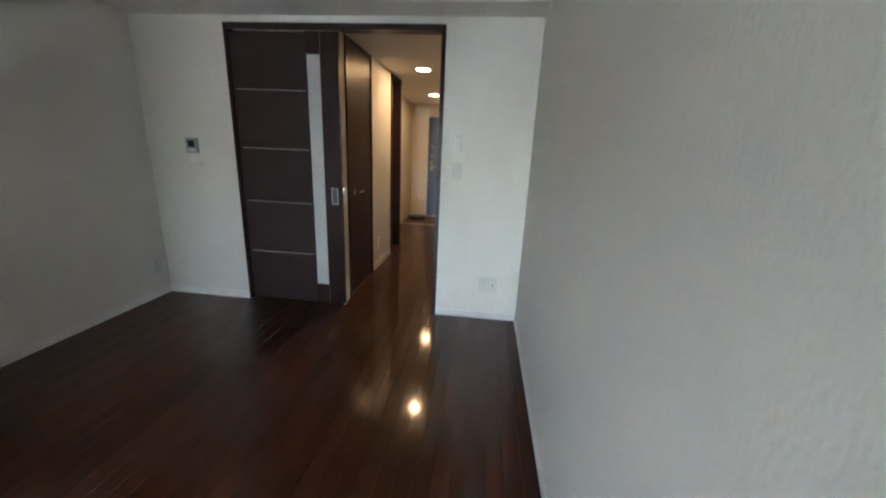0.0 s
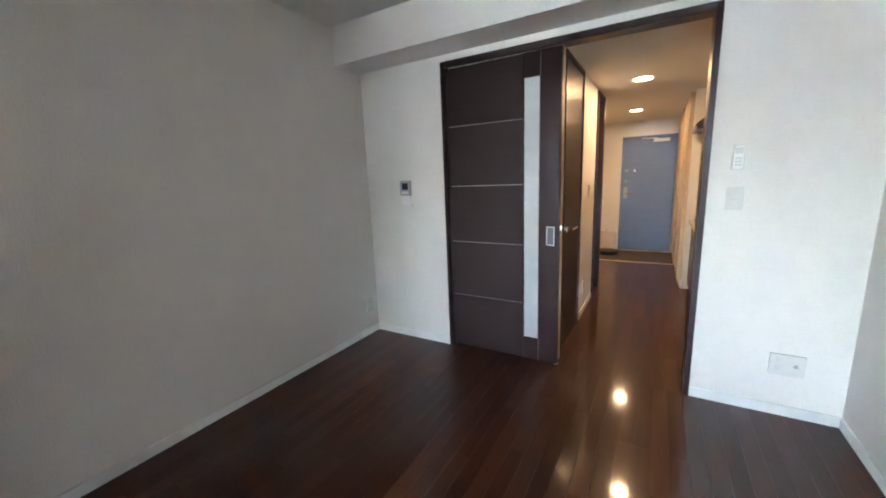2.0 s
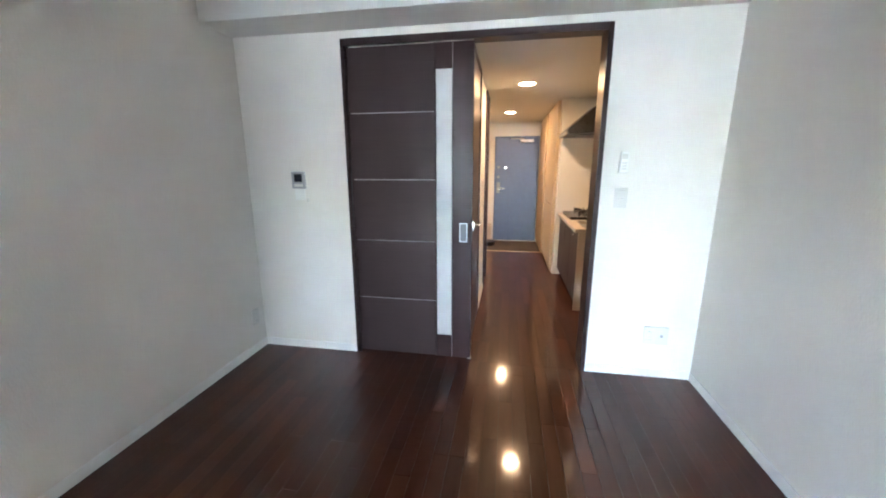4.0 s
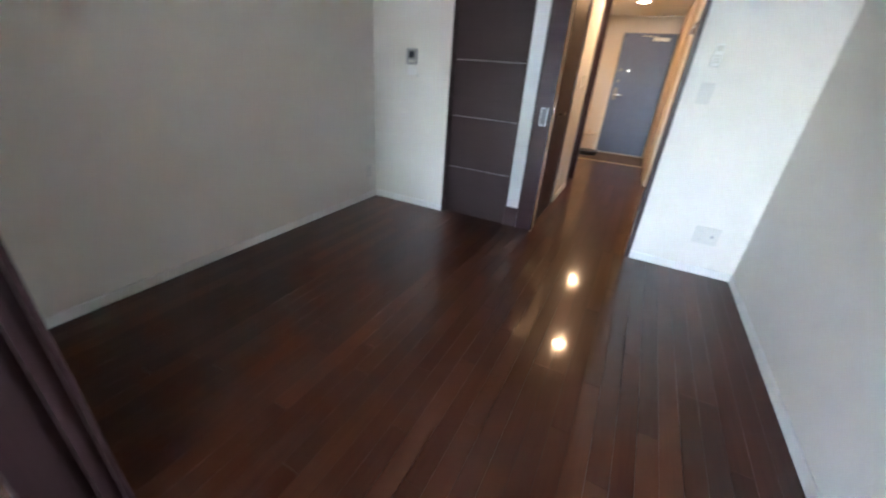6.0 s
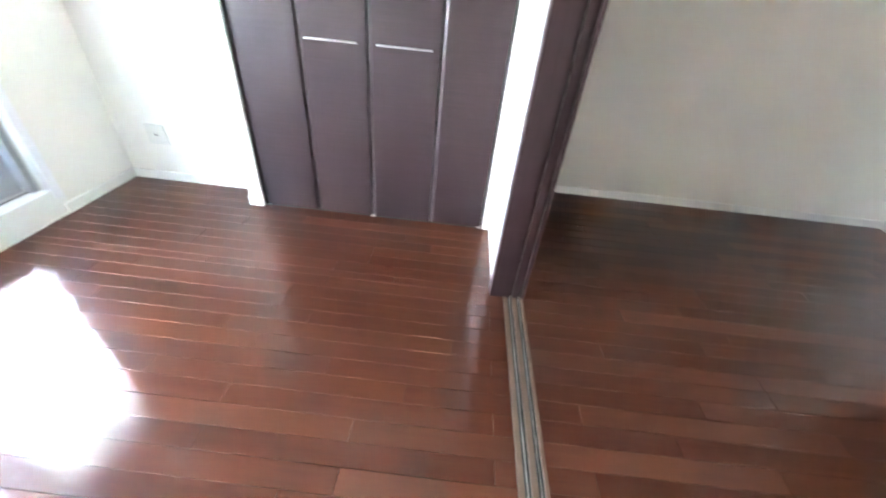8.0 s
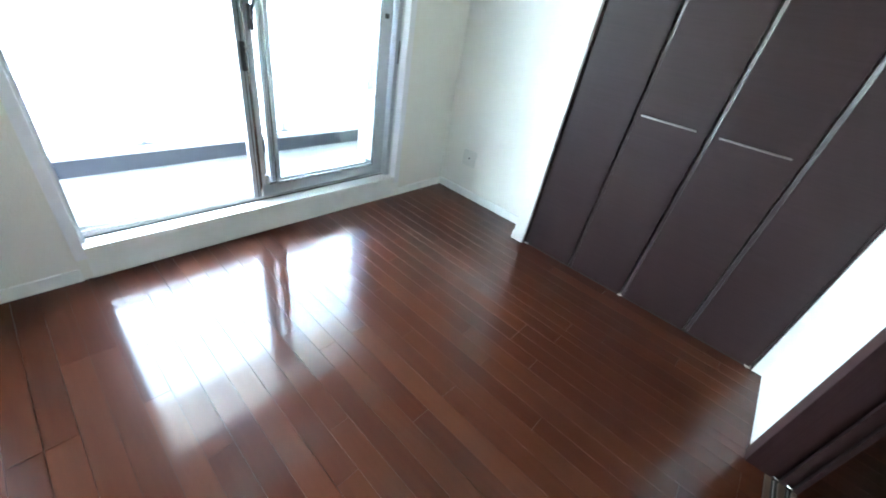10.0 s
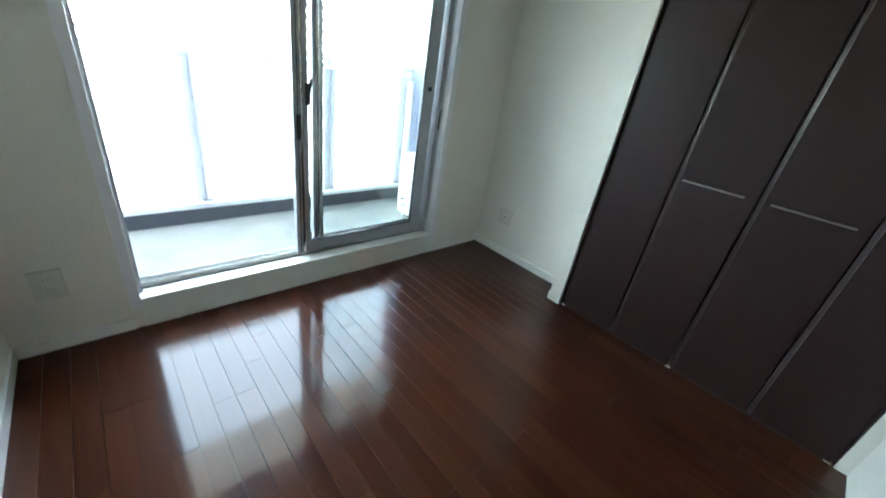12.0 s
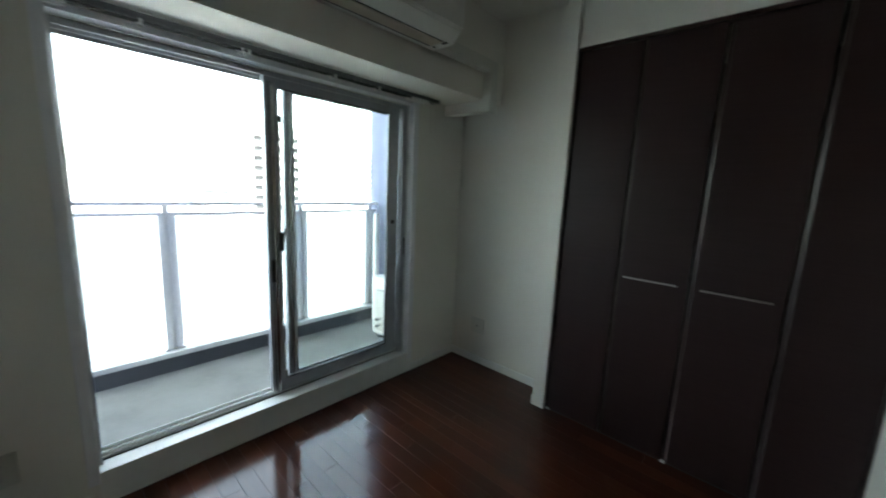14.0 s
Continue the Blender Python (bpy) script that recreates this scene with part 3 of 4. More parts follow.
part("side_catch", block((0.775, 0.030, -0.004), (0.782, 0.052, 0.012)), BLACK_PLASTIC, ac)
duct = thing("pipe_cover", (0.592, -4.82, 1.905), "white plastic air conditioner pipe cover along the beam", "pipe cover")
part("cover", block((0.0, 0.0, 0.02), (0.075, 0.062, 0.23), 0.012), IVORY_PLASTIC, duct)
part("elbow", prism([(0.0, 0.16), (0.075, 0.16), (0.538, 0.165), (0.538, 0.235), (0.06, 0.235), (0.0, 0.20)], "y", 0.0, 0.062, 0.008), IVORY_PLASTIC, duct)
part("corner_cap", block((-0.004, -0.012, -0.078), (0.079, 0.066, 0.030), 0.010), IVORY_PLASTIC, duct)
part("lower_cover", block((0.0, YS + 4.82 + 0.002, -0.072), (0.075, -0.012, -0.003), 0.008), IVORY_PLASTIC, duct)

# ---------------------------------------------------------------- fittings on the walls


def plate(name, place, turn, w, h, label, category, group=""):
    """A wall plate facing its own -y, its centre at place."""
    t = thing(name, place, label, category, group, turn=turn)
    part("cover_plate", block((-w / 2, -0.008, -h / 2), (w / 2, 0, h / 2), 0.003), IVORY_PLASTIC, t)
    return t


def rounded_plate(w, h, depth, radius):
    """A plate on the wall y = 0 that faces +y, half as wide as w and half as high as h, with round corners."""
    bm = block((-w, 0, -h), (w, depth, h))
    along = [e for e in bm.edges if abs(e.verts[0].co.y - e.verts[1].co.y) > depth / 2]
    bmesh.ops.bevel(bm, geom=along, offset=radius, segments=5, affect="EDGES", profile=0.5)
    front = [e for e in bm.edges if e.verts[0].co.y > depth / 2 and e.verts[1].co.y > depth / 2]
    bmesh.ops.bevel(bm, geom=front, offset=min(0.003, depth / 5), segments=2, affect="EDGES", profile=0.6)
    return bm


def socket_holes(t, xs, zs):
    for x in xs:
        for z in zs:
            s = part("socket", block((x - 0.016, -0.0095, z - 0.014), (x + 0.016, -0.007, z + 0.014), 0.001), IVORY_PLASTIC, t)
            for dx in (-0.006, 0.006):
                part("slot", block((x + dx - 0.001, -0.0100, z - 0.006), (x + dx + 0.001, -0.0092, z + 0.006)), GREY_PLASTIC, s)


o = plate("wall_outlet", (2.766, 0, 0.288), 0, 0.145, 0.118, "white wide wall outlet with aerial socket", "outlet")
socket_holes(o, (-0.035,), (-0.026, 0.026))
part("aerial_jack", rod((0.034, -0.012, 0), (0.034, -0.006, 0), 0.009, 16), GREY_PLASTIC, o)
o = plate("wall_outlet", (0.0, -0.105, 0.265), 90, 0.072, 0.118, "white double wall outlet near the corner", "outlet")
socket_holes(o, (0,), (-0.026, 0.026))
o = plate("wall_outlet", (XB, -4.900, 0.298), 90, 0.118, 0.118, "white wall outlet with dark centre jack", "outlet")
part("jack", block((-0.014, -0.011, -0.012), (0.014, -0.007, 0.012), 0.001), IVORY_PLASTIC, o)
part("jack_hole", rod((0, -0.0125, 0), (0, -0.010, 0), 0.006, 12), BLACK_PLASTIC, o)
o = plate("wall_outlet", (2.846, YS, 0.292), 180, 0.092, 0.122, "white double wall outlet under the vent", "outlet")
socket_holes(o, (0,), (-0.026, 0.026))

o = thing("intercom", (0.390, 0, 1.255), "grey intercom panel with dark screen", "intercom")
part("housing", block((-0.048, -0.022, -0.058), (0.048, 0, 0.058), 0.005), GREY_PLASTIC, o)
part("screen", block((-0.026, -0.024, -0.012), (0.030, -0.021, 0.040), 0.001), SCREEN, o)
part("key_row", block((-0.030, -0.0235, -0.044), (0.034, -0.021, -0.026), 0.001), IVORY_PLASTIC, o)
part("cable_plate", block((0.045, -0.006, -0.150), (0.062, 0, -0.125), 0.002), IVORY_PLASTIC, o)
part("back_plate", block((-0.040, -0.004, -0.135), (0.036, 0, -0.062), 0.001), WHITE_TRIM, o)

o = thing("remote_control", (2.470, 0, 1.365), "white air conditioner remote in its wall holder", "remote control")
part("holder", block((-0.026, -0.012, -0.062), (0.026, 0, 0.005), 0.003), IVORY_PLASTIC, o)
part("handset", block((-0.022, -0.026, -0.058), (0.022, -0.008, 0.060), 0.004), WHITE_PLASTIC, o)
part("display", block((-0.016, -0.0275, 0.018), (0.016, -0.025, 0.048), 0.001), IVORY_PLASTIC, o)
for k in range(3):
    part("button", block((-0.014, -0.028, -0.010 - k * 0.016), (0.014, -0.0255, 0.000 - k * 0.016), 0.001), IVORY_PLASTIC, o)
o = plate("light_switch", (2.474, 0, 1.157), 0, 0.072, 0.118, "white double rocker light switch", "light switch")
for z in (-0.024, 0.024):
    part("rocker", block((-0.020, -0.012, z - 0.021), (0.020, -0.007, z + 0.021), 0.002), IVORY_PLASTIC, o)

o = thing("ventilation_cover", (2.864, YS, 1.697), "square white ventilation cover on the window wall", "vent")
part("box", prism([(0.008, -0.085), (0.050, -0.078), (0.058, 0.080), (0.008, 0.088)], "x", -0.082, 0.082, 0.004), VENT_PLASTIC, o)
part("flange", block((-0.088, 0.0, -0.092), (0.088, 0.008, 0.094), 0.003), VENT_PLASTIC, o)
part("pull_tab", block((-0.006, 0.010, -0.108), (0.006, 0.018, -0.088), 0.002), GREY_PLASTIC, o)
o = thing("blank_frame", (2.857, YS, 1.417), "white raised rectangular cover frame on the wall", "wall plate")
# the grey middle plate paints the shaded gap round the lid; nothing is hollow
for name, w, h, d, radius, skin in (("rim", 0.068, 0.064, 0.014, 0.016, VENT_PLASTIC), ("shadow_gap", 0.0515, 0.0455, 0.0146, 0.006, GREY_PLASTIC), ("lid", 0.0495, 0.0435, 0.0175, 0.005, VENT_PLASTIC)):
    part(name, rounded_plate(w, h, d, radius), skin, o)
part("screw_cap", rod((-0.034, 0.017, -0.026), (-0.034, 0.0185, -0.026), 0.005, 12), GREY_PLASTIC, o)

# ---------------------------------------------------------------- hall and kitchenette
for lx, ly in DOWNLIGHTS:
    o = thing("downlight", (lx, ly, HALL_CEILING), "warm glowing round recessed downlight", "ceiling light", "hall downlights")
    ring = bmesh.new()
    n = 32
    loops = [[ring.verts.new((r * math.cos(2 * math.pi * k / n), r * math.sin(2 * math.pi * k / n), z)) for k in range(n)] for r, z in ((0.090, 0.0), (0.088, -0.005), (0.074, -0.006), (0.070, 0.0))]
    for a, b in zip(loops, loops[1:]):
        for k in range(n):
            ring.faces.new((a[k], a[(k + 1) % n], b[(k + 1) % n], b[k]))
    part("trim_ring", ring, WHITE_TRIM, o)
    part("lamp", rod((0, 0, -0.003), (0, 0, -0.001), 0.070, 32), LAMP_FACE, o)

o = thing("hall_door", (HALL_W, 0.20, 0), "dark brown flush hall door with satin lever, shut", "door")
part("leaf", block((-0.030, 0.045, 0.008), (0.004, 0.648, 2.076), 0.002), VENEER_Z, o)
part("door_casing", blocks(((-0.02, 0.012, 0), (0.014, 0.042, 2.108)), ((-0.02, 0.651, 0), (0.014, 0.677, 2.108)), ((-0.02, 0.042, 2.079), (0.014, 0.651, 2.108))), VENEER_Z, o)
lever = part("lever_handle", merge(rod((0.004, 0.165, 0.915), (0.050, 0.165, 0.915), 0.009), rod((0.047, 0.158, 0.915), (0.047, 0.300, 0.915), 0.008)), CHROME, o, "satin chrome lever")
part("rosette", rod((0.003, 0.165, 0.915), (0.011, 0.165, 0.915), 0.024, 20), CHROME, lever)
for z in (0.25, 1.70):
    part("hinge", block((0.004, 0.644, z), (0.012, 0.656, z + 0.10)), CHROME, o)

o = thing("door_frame_3", (HALL_W, REC_S, 0), "dark brown deep frame of a recessed hall doorway", "door frame", kind="structure")
part("jamb", block((-0.14, 0.438, 0), (0.016, 0.492, HALL_CEILING - 0.004), 0.002), VENEER_Z, o)
part("jamb", block((-0.14, 0.0, 0), (0.016, 0.030, 2.10), 0.002), VENEER_Z, o)
part("header", block((-0.14, 0.030, 2.072), (0.016, 0.440, 2.10)), VENEER_Z, o)

o = plate("light_switch", (HALL_W, 1.335, 1.150), 90, 0.116, 0.118, "white switch plate on the hall wall", "light switch")
for x in (-0.026, 0.026):
    part("rocker", block((x - 0.020, -0.012, -0.044), (x + 0.020, -0.007, 0.044), 0.002), IVORY_PLASTIC, o)
o = plate("light_switch", (HALL_W, 0.925, 1.140), 90, 0.060, 0.110, "small white switch beside the hall door", "light switch")
part("rocker", block((-0.018, -0.012, -0.040), (0.018, -0.007, 0.040), 0.002), IVORY_PLASTIC, o)
o = plate("wall_outlet", (HALL_W, 1.14, 0.27), 90, 0.072, 0.118, "white outlet low on the hall wall", "outlet")
socket_holes(o, (0,), (-0.026, 0.026))

entry = thing("entrance_door", (ENTRY_W, HALL_N, GENKAN), "blue-grey steel entrance door, shut", "door")
EW, EH = ENTRY_E - ENTRY_W, ENTRY_T - GENKAN
part("leaf", block((0.022, -0.006, 0.008), (EW - 0.022, 0.035, EH - 0.023), 0.003), STEEL_BLUE, entry)
part("steel_frame", blocks(((0, -0.02, 0), (0.020, 0.05, EH)), ((EW - 0.020, -0.02, 0), (EW, 0.05, EH)), ((0.020, -0.02, EH - 0.020), (EW - 0.020, 0.05, EH))), STEEL_BLUE, entry)
closer = part("door_closer", block((0.45, -0.060, EH - 0.105), (0.68, -0.008, EH - 0.058), 0.006), ALUMINIUM, entry, "pale metal door closer")
part("closer_arm", rod((0.51, -0.045, EH - 0.050), (0.28, -0.050, EH - 0.040), 0.008, 8), ALUMINIUM, closer)
part("lever_handle", merge(rod((0.075, -0.006, 0.98), (0.075, -0.055, 0.98), 0.011), block((0.068, -0.064, 0.968), (0.190, -0.048, 0.992), 0.004)), CHROME, entry, "chrome lever")
part("lock_plate", block((0.045, -0.012, 0.90), (0.105, -0.006, 1.09), 0.003), DARK_ALUMINIUM, entry)
part("thumb_turn", merge(rod((0.075, -0.006, 1.19), (0.075, -0.022, 1.19), 0.022), block((0.052, -0.040, 1.184), (0.098, -0.020, 1.196), 0.002)), DARK_ALUMINIUM, entry)
part("thumb_turn", merge(rod((0.075, -0.006, 1.365), (0.075, -0.022, 1.365), 0.022), block((0.069, -0.040, 1.347), (0.081, -0.020, 1.383), 0.002)), DARK_ALUMINIUM, entry)
part("peephole", rod((0.200, -0.014, 1.360), (0.200, -0.004, 1.360), 0.015, 16), CHROME, entry)
part("backing", block((-0.05, 0.055, -0.02), (EW + 0.05, 0.10, EH + 0.05)), STEEL_BLUE, entry)
part("threshold", block((0, -0.04, 0.0), (EW, 0.03, 0.010)), ALUMINIUM, entry)

cab = thing("shoe_cabinet", (HALL_E - 0.04, 2.442, 0), "tall pale wood shoe cabinet along the hall", "cabinet")
part("carcass", block((0.018, 0.0, 0.0), (0.42, 1.085, HALL_CEILING - 0.004)), PALE_WOOD, cab)
for a, b in ((0.0, 0.86), (0.866, 1.42), (1.426, HALL_CEILING - 0.006)):
    for c in (0, 1, 2):
        part("cabinet_door", block((0.0, 0.004 + c * 0.361, max(a, 0.05)), (0.018, 0.360 + c * 0.361, b), 0.002), PALE_WOOD, cab)
unit = thing("shoe_cabinet", (HALL_E - 0.055, STEP_Y + 0.04, GENKAN), "tall pale wood cabinet beside the entrance door", "cabinet")
part("carcass", block((0.018, 0.0, 0.0), (0.42, 1.04, HALL_CEILING - GENKAN - 0.004)), PALE_WOOD, unit)
for a, b in ((0.10, 1.0), (1.006, HALL_CEILING - GENKAN - 0.006)):
    for c in (0, 1, 2):
        part("cabinet_door", block((0.0, 0.004 + c * 0.346, a), (0.018, 0.345 + c * 0.346, b), 0.002), PALE_WOOD, unit)

kit = thing("kitchen_cabinet", (2.455, 1.10, 0), "dark wood kitchenette base cabinet with pale side", "cabinet")
part("body", block((0.02, 0.015, 0.075), (0.56, 1.248, 0.755)), VENEER_Z, kit)
part("side_panel", block((0.0, 0.0, 0.0), (0.56, 0.015, 0.755)), STONE_TOP, kit, "beige end panel")
part("plinth", block((0.05, 0.02, 0.0), (0.55, 1.245, 0.075)), RUBBER, kit)
for c in range(3):
    d = part("cabinet_door", block((0.0, 0.018 + c * 0.41, 0.085), (0.02, 0.424 + c * 0.41, 0.745), 0.002), VENEER_Y, kit)
    part("handle", block((-0.018, 0.15 + c * 0.41, 0.695), (-0.008, 0.29 + c * 0.41, 0.705), 0.002), CHROME, d)
top = thing("worktop", (2.43, 1.095, 0.755), "beige stone-look kitchenette worktop", "worktop")
part("slab", blocks(((0, 0, 0), (0.585, 0.10, 0.030)), ((0, 0.50, 0), (0.585, 1.255, 0.030)), ((0, 0.10, 0), (0.10, 0.50, 0.030)), ((0.50, 0.10, 0), (0.585, 0.50, 0.030))), STONE_TOP, top)
part("front_edge", block((-0.006, 0.0, -0.004), (-0.0005, 1.255, 0.029), 0.002), STONE_TOP, top)
sink = thing("kitchen_sink", (2.53, 1.195, 0.787), "small steel sink sunk into the kitchenette worktop", "sink")
part("rim", blocks(((-0.012, -0.012, -0.001), (0.412, 0.004, 0.003)), ((-0.012, 0.396, -0.001), (0.412, 0.412, 0.003)), ((-0.012, 0.004, -0.001), (0.004, 0.396, 0.003)), ((0.396, 0.004, -0.001), (0.412, 0.396, 0.003))), DARK_ALUMINIUM, sink)
part("bowl", blocks(((0.003, 0.003, -0.030), (0.397, 0.397, -0.024))), DARK_ALUMINIUM, sink)
part("drain", rod((0.2, 0.2, -0.024), (0.2, 0.2, -0.020), 0.055, 20), BLACK_PLASTIC, sink)
stove = thing("gas_stove", (2.475, 1.72, 0.785), "black two-burner gas stove with iron grates on the worktop", "stove")
part("hob", block((0, 0, 0), (0.47, 0.60, 0.030), 0.006), HOOD_BLACK, stove)
for cx, cy in ((0.22, 0.15), (0.22, 0.45)):
    burner = part("burner", rod((cx, cy, 0.030), (cx, cy, 0.055), 0.050, 20, 0.036), HOOD_BLACK, stove)
    ring = bmesh.new()
    for k in range(24):
        a, b = k * math.pi / 12, (k + 1) * math.pi / 12
        ring = merge(ring, rod((cx + 0.105 * math.cos(a), cy + 0.105 * math.sin(a), 0.046), (cx + 0.105 * math.cos(b), cy + 0.105 * math.sin(b), 0.046), 0.006, 6))
    part("grate_ring", ring, HOOD_BLACK, burner)
    for k in range(6):
        a = k * math.pi / 3 + 0.4
        part("grate_arm", merge(rod((cx + 0.035 * math.cos(a), cy + 0.035 * math.sin(a), 0.066), (cx + 0.125 * math.cos(a), cy + 0.125 * math.sin(a), 0.072), 0.006, 8),
                                rod((cx + 0.120 * math.cos(a), cy + 0.120 * math.sin(a), 0.030), (cx + 0.125 * math.cos(a), cy + 0.125 * math.sin(a), 0.076), 0.006, 8)), HOOD_BLACK, burner)
for ky in (0.12, 0.40):
    part("stove_knob", rod((0.0, ky, 0.016), (-0.018, ky, 0.016), 0.014, 14), GREY_PLASTIC, stove)
hood = thing("range_hood", (XE + 0.02, 1.66, 1.66), "black slanted kitchen range hood", "range hood")
part("canopy", prism([(0.0, 0.03), (-0.635, 0.0), (-0.645, 0.045), (-0.33, 0.32), (0.0, 0.32)], "y", 0.0, 0.60, 0.004), HOOD_BLACK, hood)
part("filter", block((-0.52, 0.08, -0.004), (-0.10, 0.52, 0.012)), HOOD_BLACK, hood)
part("duct_cover", block((-0.24, 0.14, 0.318), (0.0, 0.46, 0.450), 0.003), DARK_ALUMINIUM, hood, "grey duct cover up to the ceiling")
part("lip", block((-0.652, 0.0, 0.0), (-0.634, 0.60, 0.032), 0.003), DARK_ALUMINIUM, hood)

# things by the entrance
o = thing("entrance_tray", (1.44, 4.20, GENKAN), "black oval tray on the entrance floor", "tray")
for name, r1, r2, z, d in (("tray_body", 0.15, 0.17, 0.030, 0.06), ("rim", 0.178, 0.174, 0.066, 0.012)):
    bm = bmesh.new()
    bmesh.ops.create_cone(bm, cap_ends=True, segments=32, radius1=r1, radius2=r2, depth=d, matrix=Matrix.Translation((0, 0, z)) @ Matrix.Diagonal((1, 0.85, 1, 1)))
    part(name, bm, BLACK_PLASTIC, o)
o = thing("waste_bin", (1.375, 4.50, GENKAN), "pale beige rounded bin against the entrance wall", "bin")
part("bin_body", prism([(-0.13, 0.0), (0.13, 0.0), (0.145, 0.30), (-0.145, 0.30)], "y", -0.09, 0.09, 0.02), PALE_BEIGE, o)
part("lid", block((-0.148, -0.095, 0.297), (0.148, 0.095, 0.325), 0.012), PALE_BEIGE, o)
part("lid_knob", rod((0, 0, 0.325), (0, 0, 0.375), 0.020, 14), PALE_BEIGE, o)

# ---------------------------------------------------------------- balcony
# unseen slab, added overhead to keep steep skylight off the balcony
structure("balcony_ceiling", block((-0.4, -6.56, 2.62), (4.6, YS - 0.16, 2.80)), COPING, "unseen pale concrete slab added to shade the balcony", "balcony ceiling")
structure("balcony_floor", block((-0.4, -6.56, -0.22), (4.6, YS - 0.16, -0.05)), BALCONY_FLOOR, "grey vinyl sheet balcony floor", "balcony floor")
structure("balcony_curb", block((-0.4, -6.46, -0.05), (4.6, -6.33, 0.058), 0.004), CURB_GREY, "dark grey balcony upstand", "curb")
structure("balcony_coping", block((-0.4, -6.47, 0.058), (4.6, -6.326, 0.095), 0.004), COPING, "pale coping strip on the upstand", "coping")
structure("wall_outer", blocks(((-0.9, -6.50, -3.0), (0.315, -6.20, 3.2)), ((-0.4, -6.20, -0.3), (-0.3, YS - 0.16, 3.2))), LILAC_WALL, "lilac-grey outer column at the balcony end", "wall")
structure("wall_facade", blocks(((-3.0, YS - 0.30, -18), (WIN_W - 0.02, YS - 0.162, 3.2)), ((WIN_E + 0.02, YS - 0.30, -18), (5.0, YS - 0.162, 3.2)),
                                ((WIN_W - 0.02, YS - 0.30, WIN_T + 0.01), (WIN_E + 0.02, YS - 0.162, 3.2)), ((WIN_W - 0.02, YS - 0.30, -18), (WIN_E + 0.02, YS - 0.162, -0.06))),
          LILAC_WALL, "outer wall of the building round the window", "wall")
guard = thing("balcony_railing", (0, -6.40, 0.095), "aluminium balcony railing with frosted white panels", "railing", kind="structure")
part("top_rail", block((0.315, -0.032, 1.035), (4.6, 0.032, 1.062), 0.006), PALE_RAIL, guard)
part("mid_rail", block((0.315, -0.020, 0.965), (4.6, 0.020, 0.990), 0.004), PALE_RAIL, guard)
for x in (0.40, 1.13, 2.09, 3.05, 4.01):
    post_ = part("railing_post", blocks(((x - 0.052, -0.022, 0.0), (x - 0.016, 0.022, 0.965)), ((x + 0.012, -0.026, 0.0), (x + 0.050, 0.026, 0.965)), ((x - 0.016, -0.016, 0.0), (x + 0.012, 0.004, 0.965))), PALE_RAIL, guard)
    part("shoe", block((x - 0.060, -0.032, 0.0), (x + 0.060, 0.032, 0.010)), DARK_ALUMINIUM, post_)
    part("neck", block((x - 0.018, -0.014, 0.990), (x + 0.018, 0.014, 1.035)), PALE_RAIL, guard)
for a, b in ((0.456, 1.074), (1.184, 2.034), (2.144, 2.994), (3.104, 3.954)):
    part("railing_panel", block((a, -0.006, 0.030), (b, 0.002, 0.960)), FROST, guard, "frosted white railing panel")
unit = thing("outdoor_unit", (0.0, -5.93, -0.05), "white air conditioner outdoor unit on the balcony", "outdoor unit")
part("casing", block((-0.06, 0.0, 0.05), (0.69, 0.29, 0.575), 0.012), WHITE_PLASTIC, unit)
part("valve_cover", block((0.69, 0.06, 0.10), (0.712, 0.24, 0.46), 0.006), IVORY_PLASTIC, unit)
part("side_grip", block((0.688, 0.08, 0.455), (0.696, 0.22, 0.475)), GREY_PLASTIC, unit)
for z in (0.16, 0.22):
    part("valve", rod((0.71, 0.15, z), (0.76, 0.15, z), 0.014, 12), CHROME, unit)
for y in (0.02, 0.22):
    part("foot", block((0.0, y, 0.0), (0.66, y + 0.05, 0.05), 0.004), GREY_PLASTIC, unit)
pipe = thing("drain_pipe", (0.40, -6.27, -0.05), "white rain pipe at the balcony end", "pipe")
part("pipe", rod((0, 0, 0), (0, 0, 1.10), 0.030, 16), WHITE_PLASTIC, pipe)

# ---------------------------------------------------------------- city beyond the balcony
structure("ground", block((-2500, -3000, -18.5), (2500, 400, -18)), CITY_GROUND, "pale city ground far below", "ground")


def far_block(place, w, d, storeys, turn, label, skin=FACADE, open_part=1.15, band_skin=FAR_GLASS):
    """A distant apartment house: walls, projecting balcony slabs, dark bands for windows and the painted shade under
    balconies.
    """
    h = storeys * 2.95
    o = thing("apartment_building", place, label, "building", turn=turn)
    part("wall", block((-w / 2, 0, 0), (w / 2, d, h)), skin, o)
    part("roof", block((-w / 2, 0, h), (w / 2, d, h + 0.6)), skin, o)
    for s in range(storeys):
        z = s * 2.95
        slab = part("balcony", blocks(((-w / 2 - 0.6, -1.7, z - 0.1), (w / 2 + 0.6, 0, z + 0.12)), ((-w / 2 - 0.6, -1.7, z + 0.12), (w / 2 + 0.6, -1.55, z + 2.95 - open_part - 0.4))), skin, o)
        bays = max(2, int(w / 4))
        for k in range(bays):
            x = -w / 2 + (k + 0.5) * w / bays
            part("window", block((x - w / bays / 2 + 0.1, -0.05, z + 0.2), (x + w / bays / 2 - 0.1, 0.02, z + 2.75)), band_skin, o)
    return o


far_block((-48.5, -122.0, -18.0), 13.0, 12.0, 12, 158, "grey apartment tower with stacked balconies, far off", TOWER, 1.3, BALCONY_SHADE)
far_block((-117.0, -172.0, -18.0), 14.0, 14.0, 11, 145, "pale apartment block on the skyline")
far_block((-40.0, -160.0, -18.0), 13.0, 12.0, 6, 166, "low pale apartment block on the skyline")
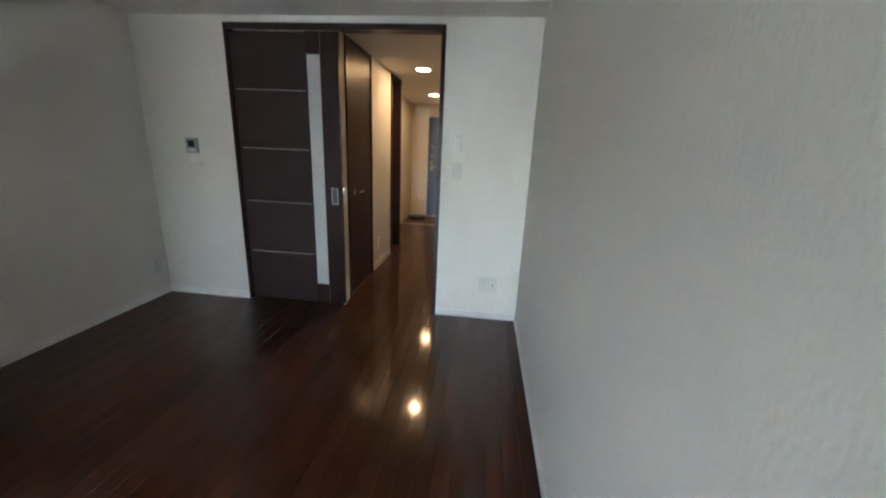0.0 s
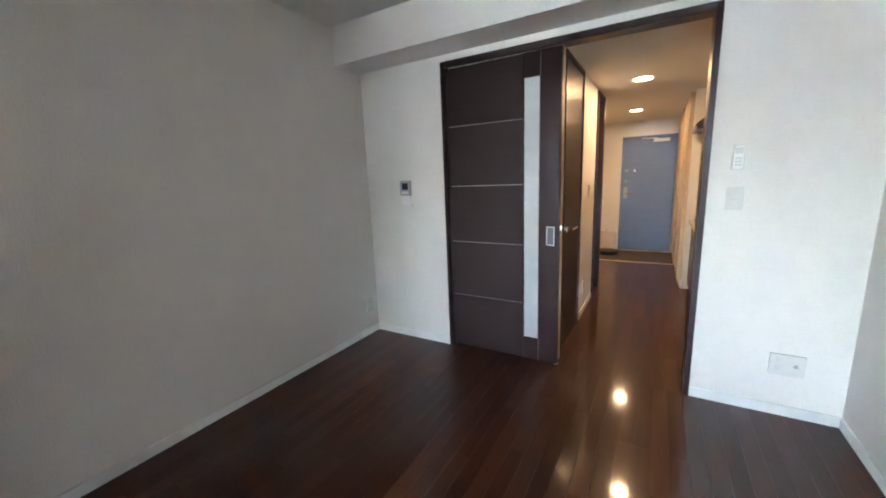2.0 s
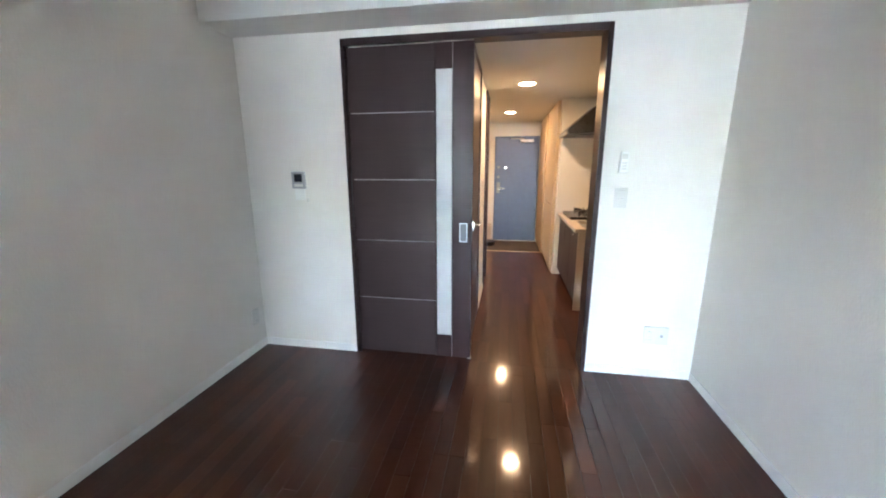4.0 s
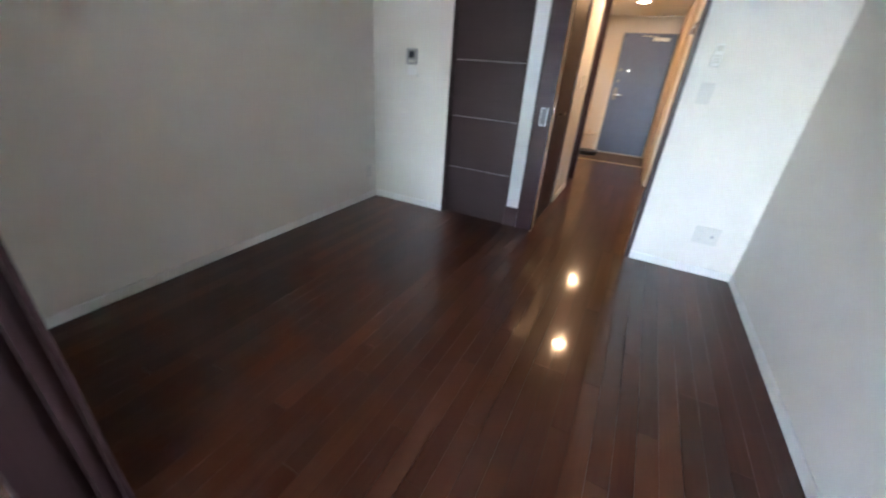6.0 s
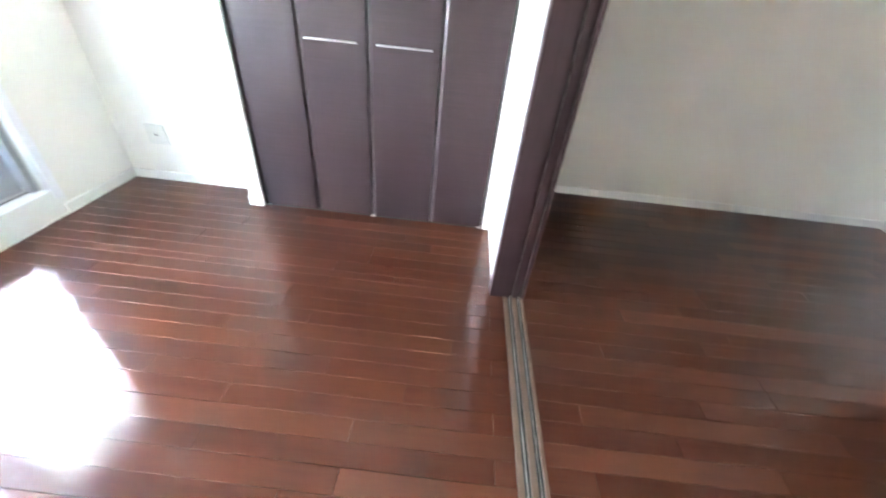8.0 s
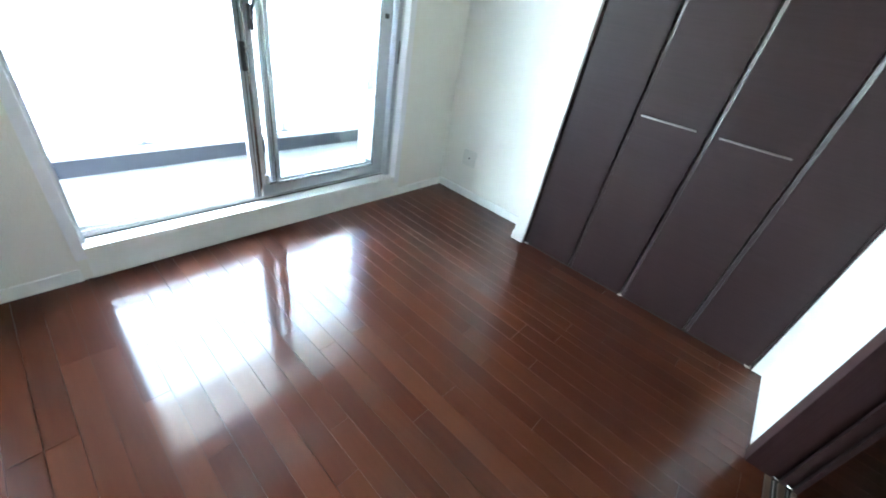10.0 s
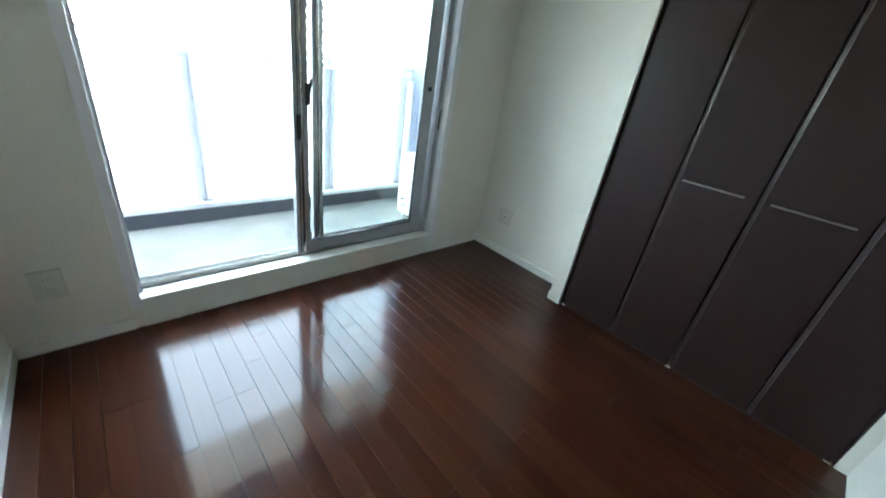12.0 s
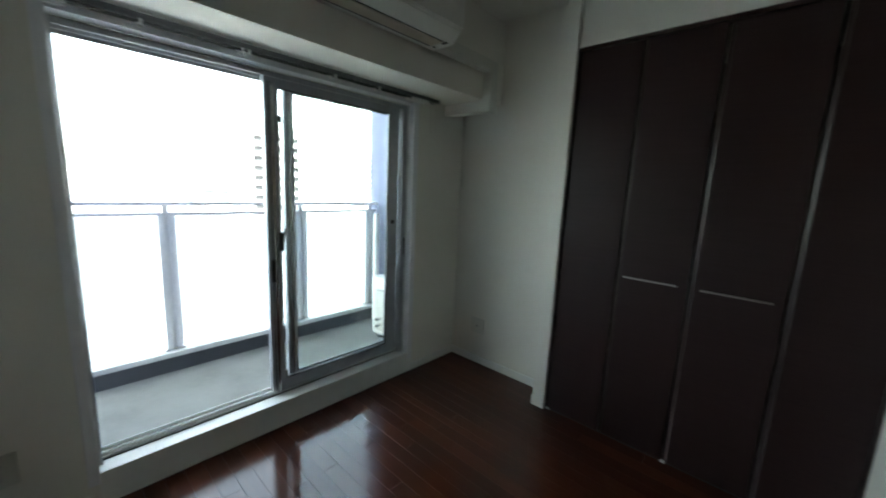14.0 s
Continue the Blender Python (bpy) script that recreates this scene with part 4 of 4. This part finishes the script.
structure("backdrop_skyline", block((-1900, -1620, -18), (1900, -1590, 9)), FACADE, "pale hazy skyline at the horizon", "skyline")

# ---------------------------------------------------------------- floor boards and entrance tiles, one by one
PITCH, BOARD, GAP = 0.075, 0.909, 0.0006
board_meshes = {}


def board_mesh(w, length):
    key = (round(w, 3), round(length, 3))
    if key not in board_meshes:
        bm = bmesh.new()
        e = 0.00018
        rings = [(0, -0.0115), (0, -e), (e, 0.0)]
        loops = [[bm.verts.new((x, y, z)) for x, y in ((i, i), (key[0] - i, i), (key[0] - i, key[1] - i), (i, key[1] - i))] for i, z in rings]
        for a, b in zip(loops, loops[1:]):
            for k in range(4):
                bm.faces.new((a[k], a[(k + 1) % 4], b[(k + 1) % 4], b[k]))
        bm.faces.new(loops[-1])
        me = bpy.data.meshes.new("floor_board")
        bm.to_mesh(me)
        bm.free()
        me.materials.append(FLOORBOARD)
        board_meshes[key] = me
    return board_meshes[key]


def strips(x0, x1, y0, y1, seed):
    """Corners of boards that fill a rectangle, laid along y with ragged end joints."""
    rng = random.Random(seed)
    x = x0
    while x < x1 - 0.004:
        w = min(PITCH, x1 - x)
        y = y0 - rng.choice((0.0, 0.303, 0.606, 0.15, 0.45, 0.76))
        while y < y1 - 0.01:
            a, b = max(y, y0), min(y + BOARD, y1)
            if b - a > 0.03:
                yield x, a, w, b - a
            y += BOARD
        x += PITCH


spots = []
for x0, x1, y0, y1, seed in ((1.20, XE, YS, -2.8060, 3), (XC, 1.20, YS, STUB_S, 4), (XB, XC, YS, NICHE_S, 5), (1.20, XE, -2.7130, 0.0, 6), (0.0, 1.20, STUB_N, 0.0, 7), (DOOR_W + 0.03, HALL_W - 0.15, 0.0, 0.075, 8)):
    spots += list(strips(x0, x1, y0, y1, seed))
spots.sort(key=lambda s: math.hypot(s[0] - 2.2, s[1] + 3.3))
for x, y, w, length in spots[:300]:
    ob = new("floor_board", board_mesh(w - GAP, length - GAP))
    ob.location = (x, y, 0)
    ob.parent = floor_base
rest = bmesh.new()
for x, y, w, length in spots[300:] + list(strips(HALL_W - 0.15, XE, 0.0, STEP_Y, 9)) + list(strips(FAR_W, HALL_W - 0.15, REC_N, STEP_Y, 12)) + list(strips(XC - 0.06, XC, NICHE_N, STUB_S, 11)):
    cuboid(rest, (x, y, -0.0115), (x + w - GAP, y + length - GAP, 0.0))
part("floor_boards_far", rest, FLOORBOARD, floor_base, "red-brown floor boards running on into the hall", kind="stuff")
TILE = 0.30
for i in range(6):
    for j in range(5):
        x, y = FAR_W + i * TILE, STEP_Y + 0.036 + j * TILE
        w, d = min(TILE, XE - x) - 0.003, min(TILE, HALL_N - y) - 0.003
        if w > 0.02 and d > 0.02:
            part("tile", block((x, y, GENKAN - 0.004), (x + w, y + d, GENKAN)), GENKAN_TILE, genkan)
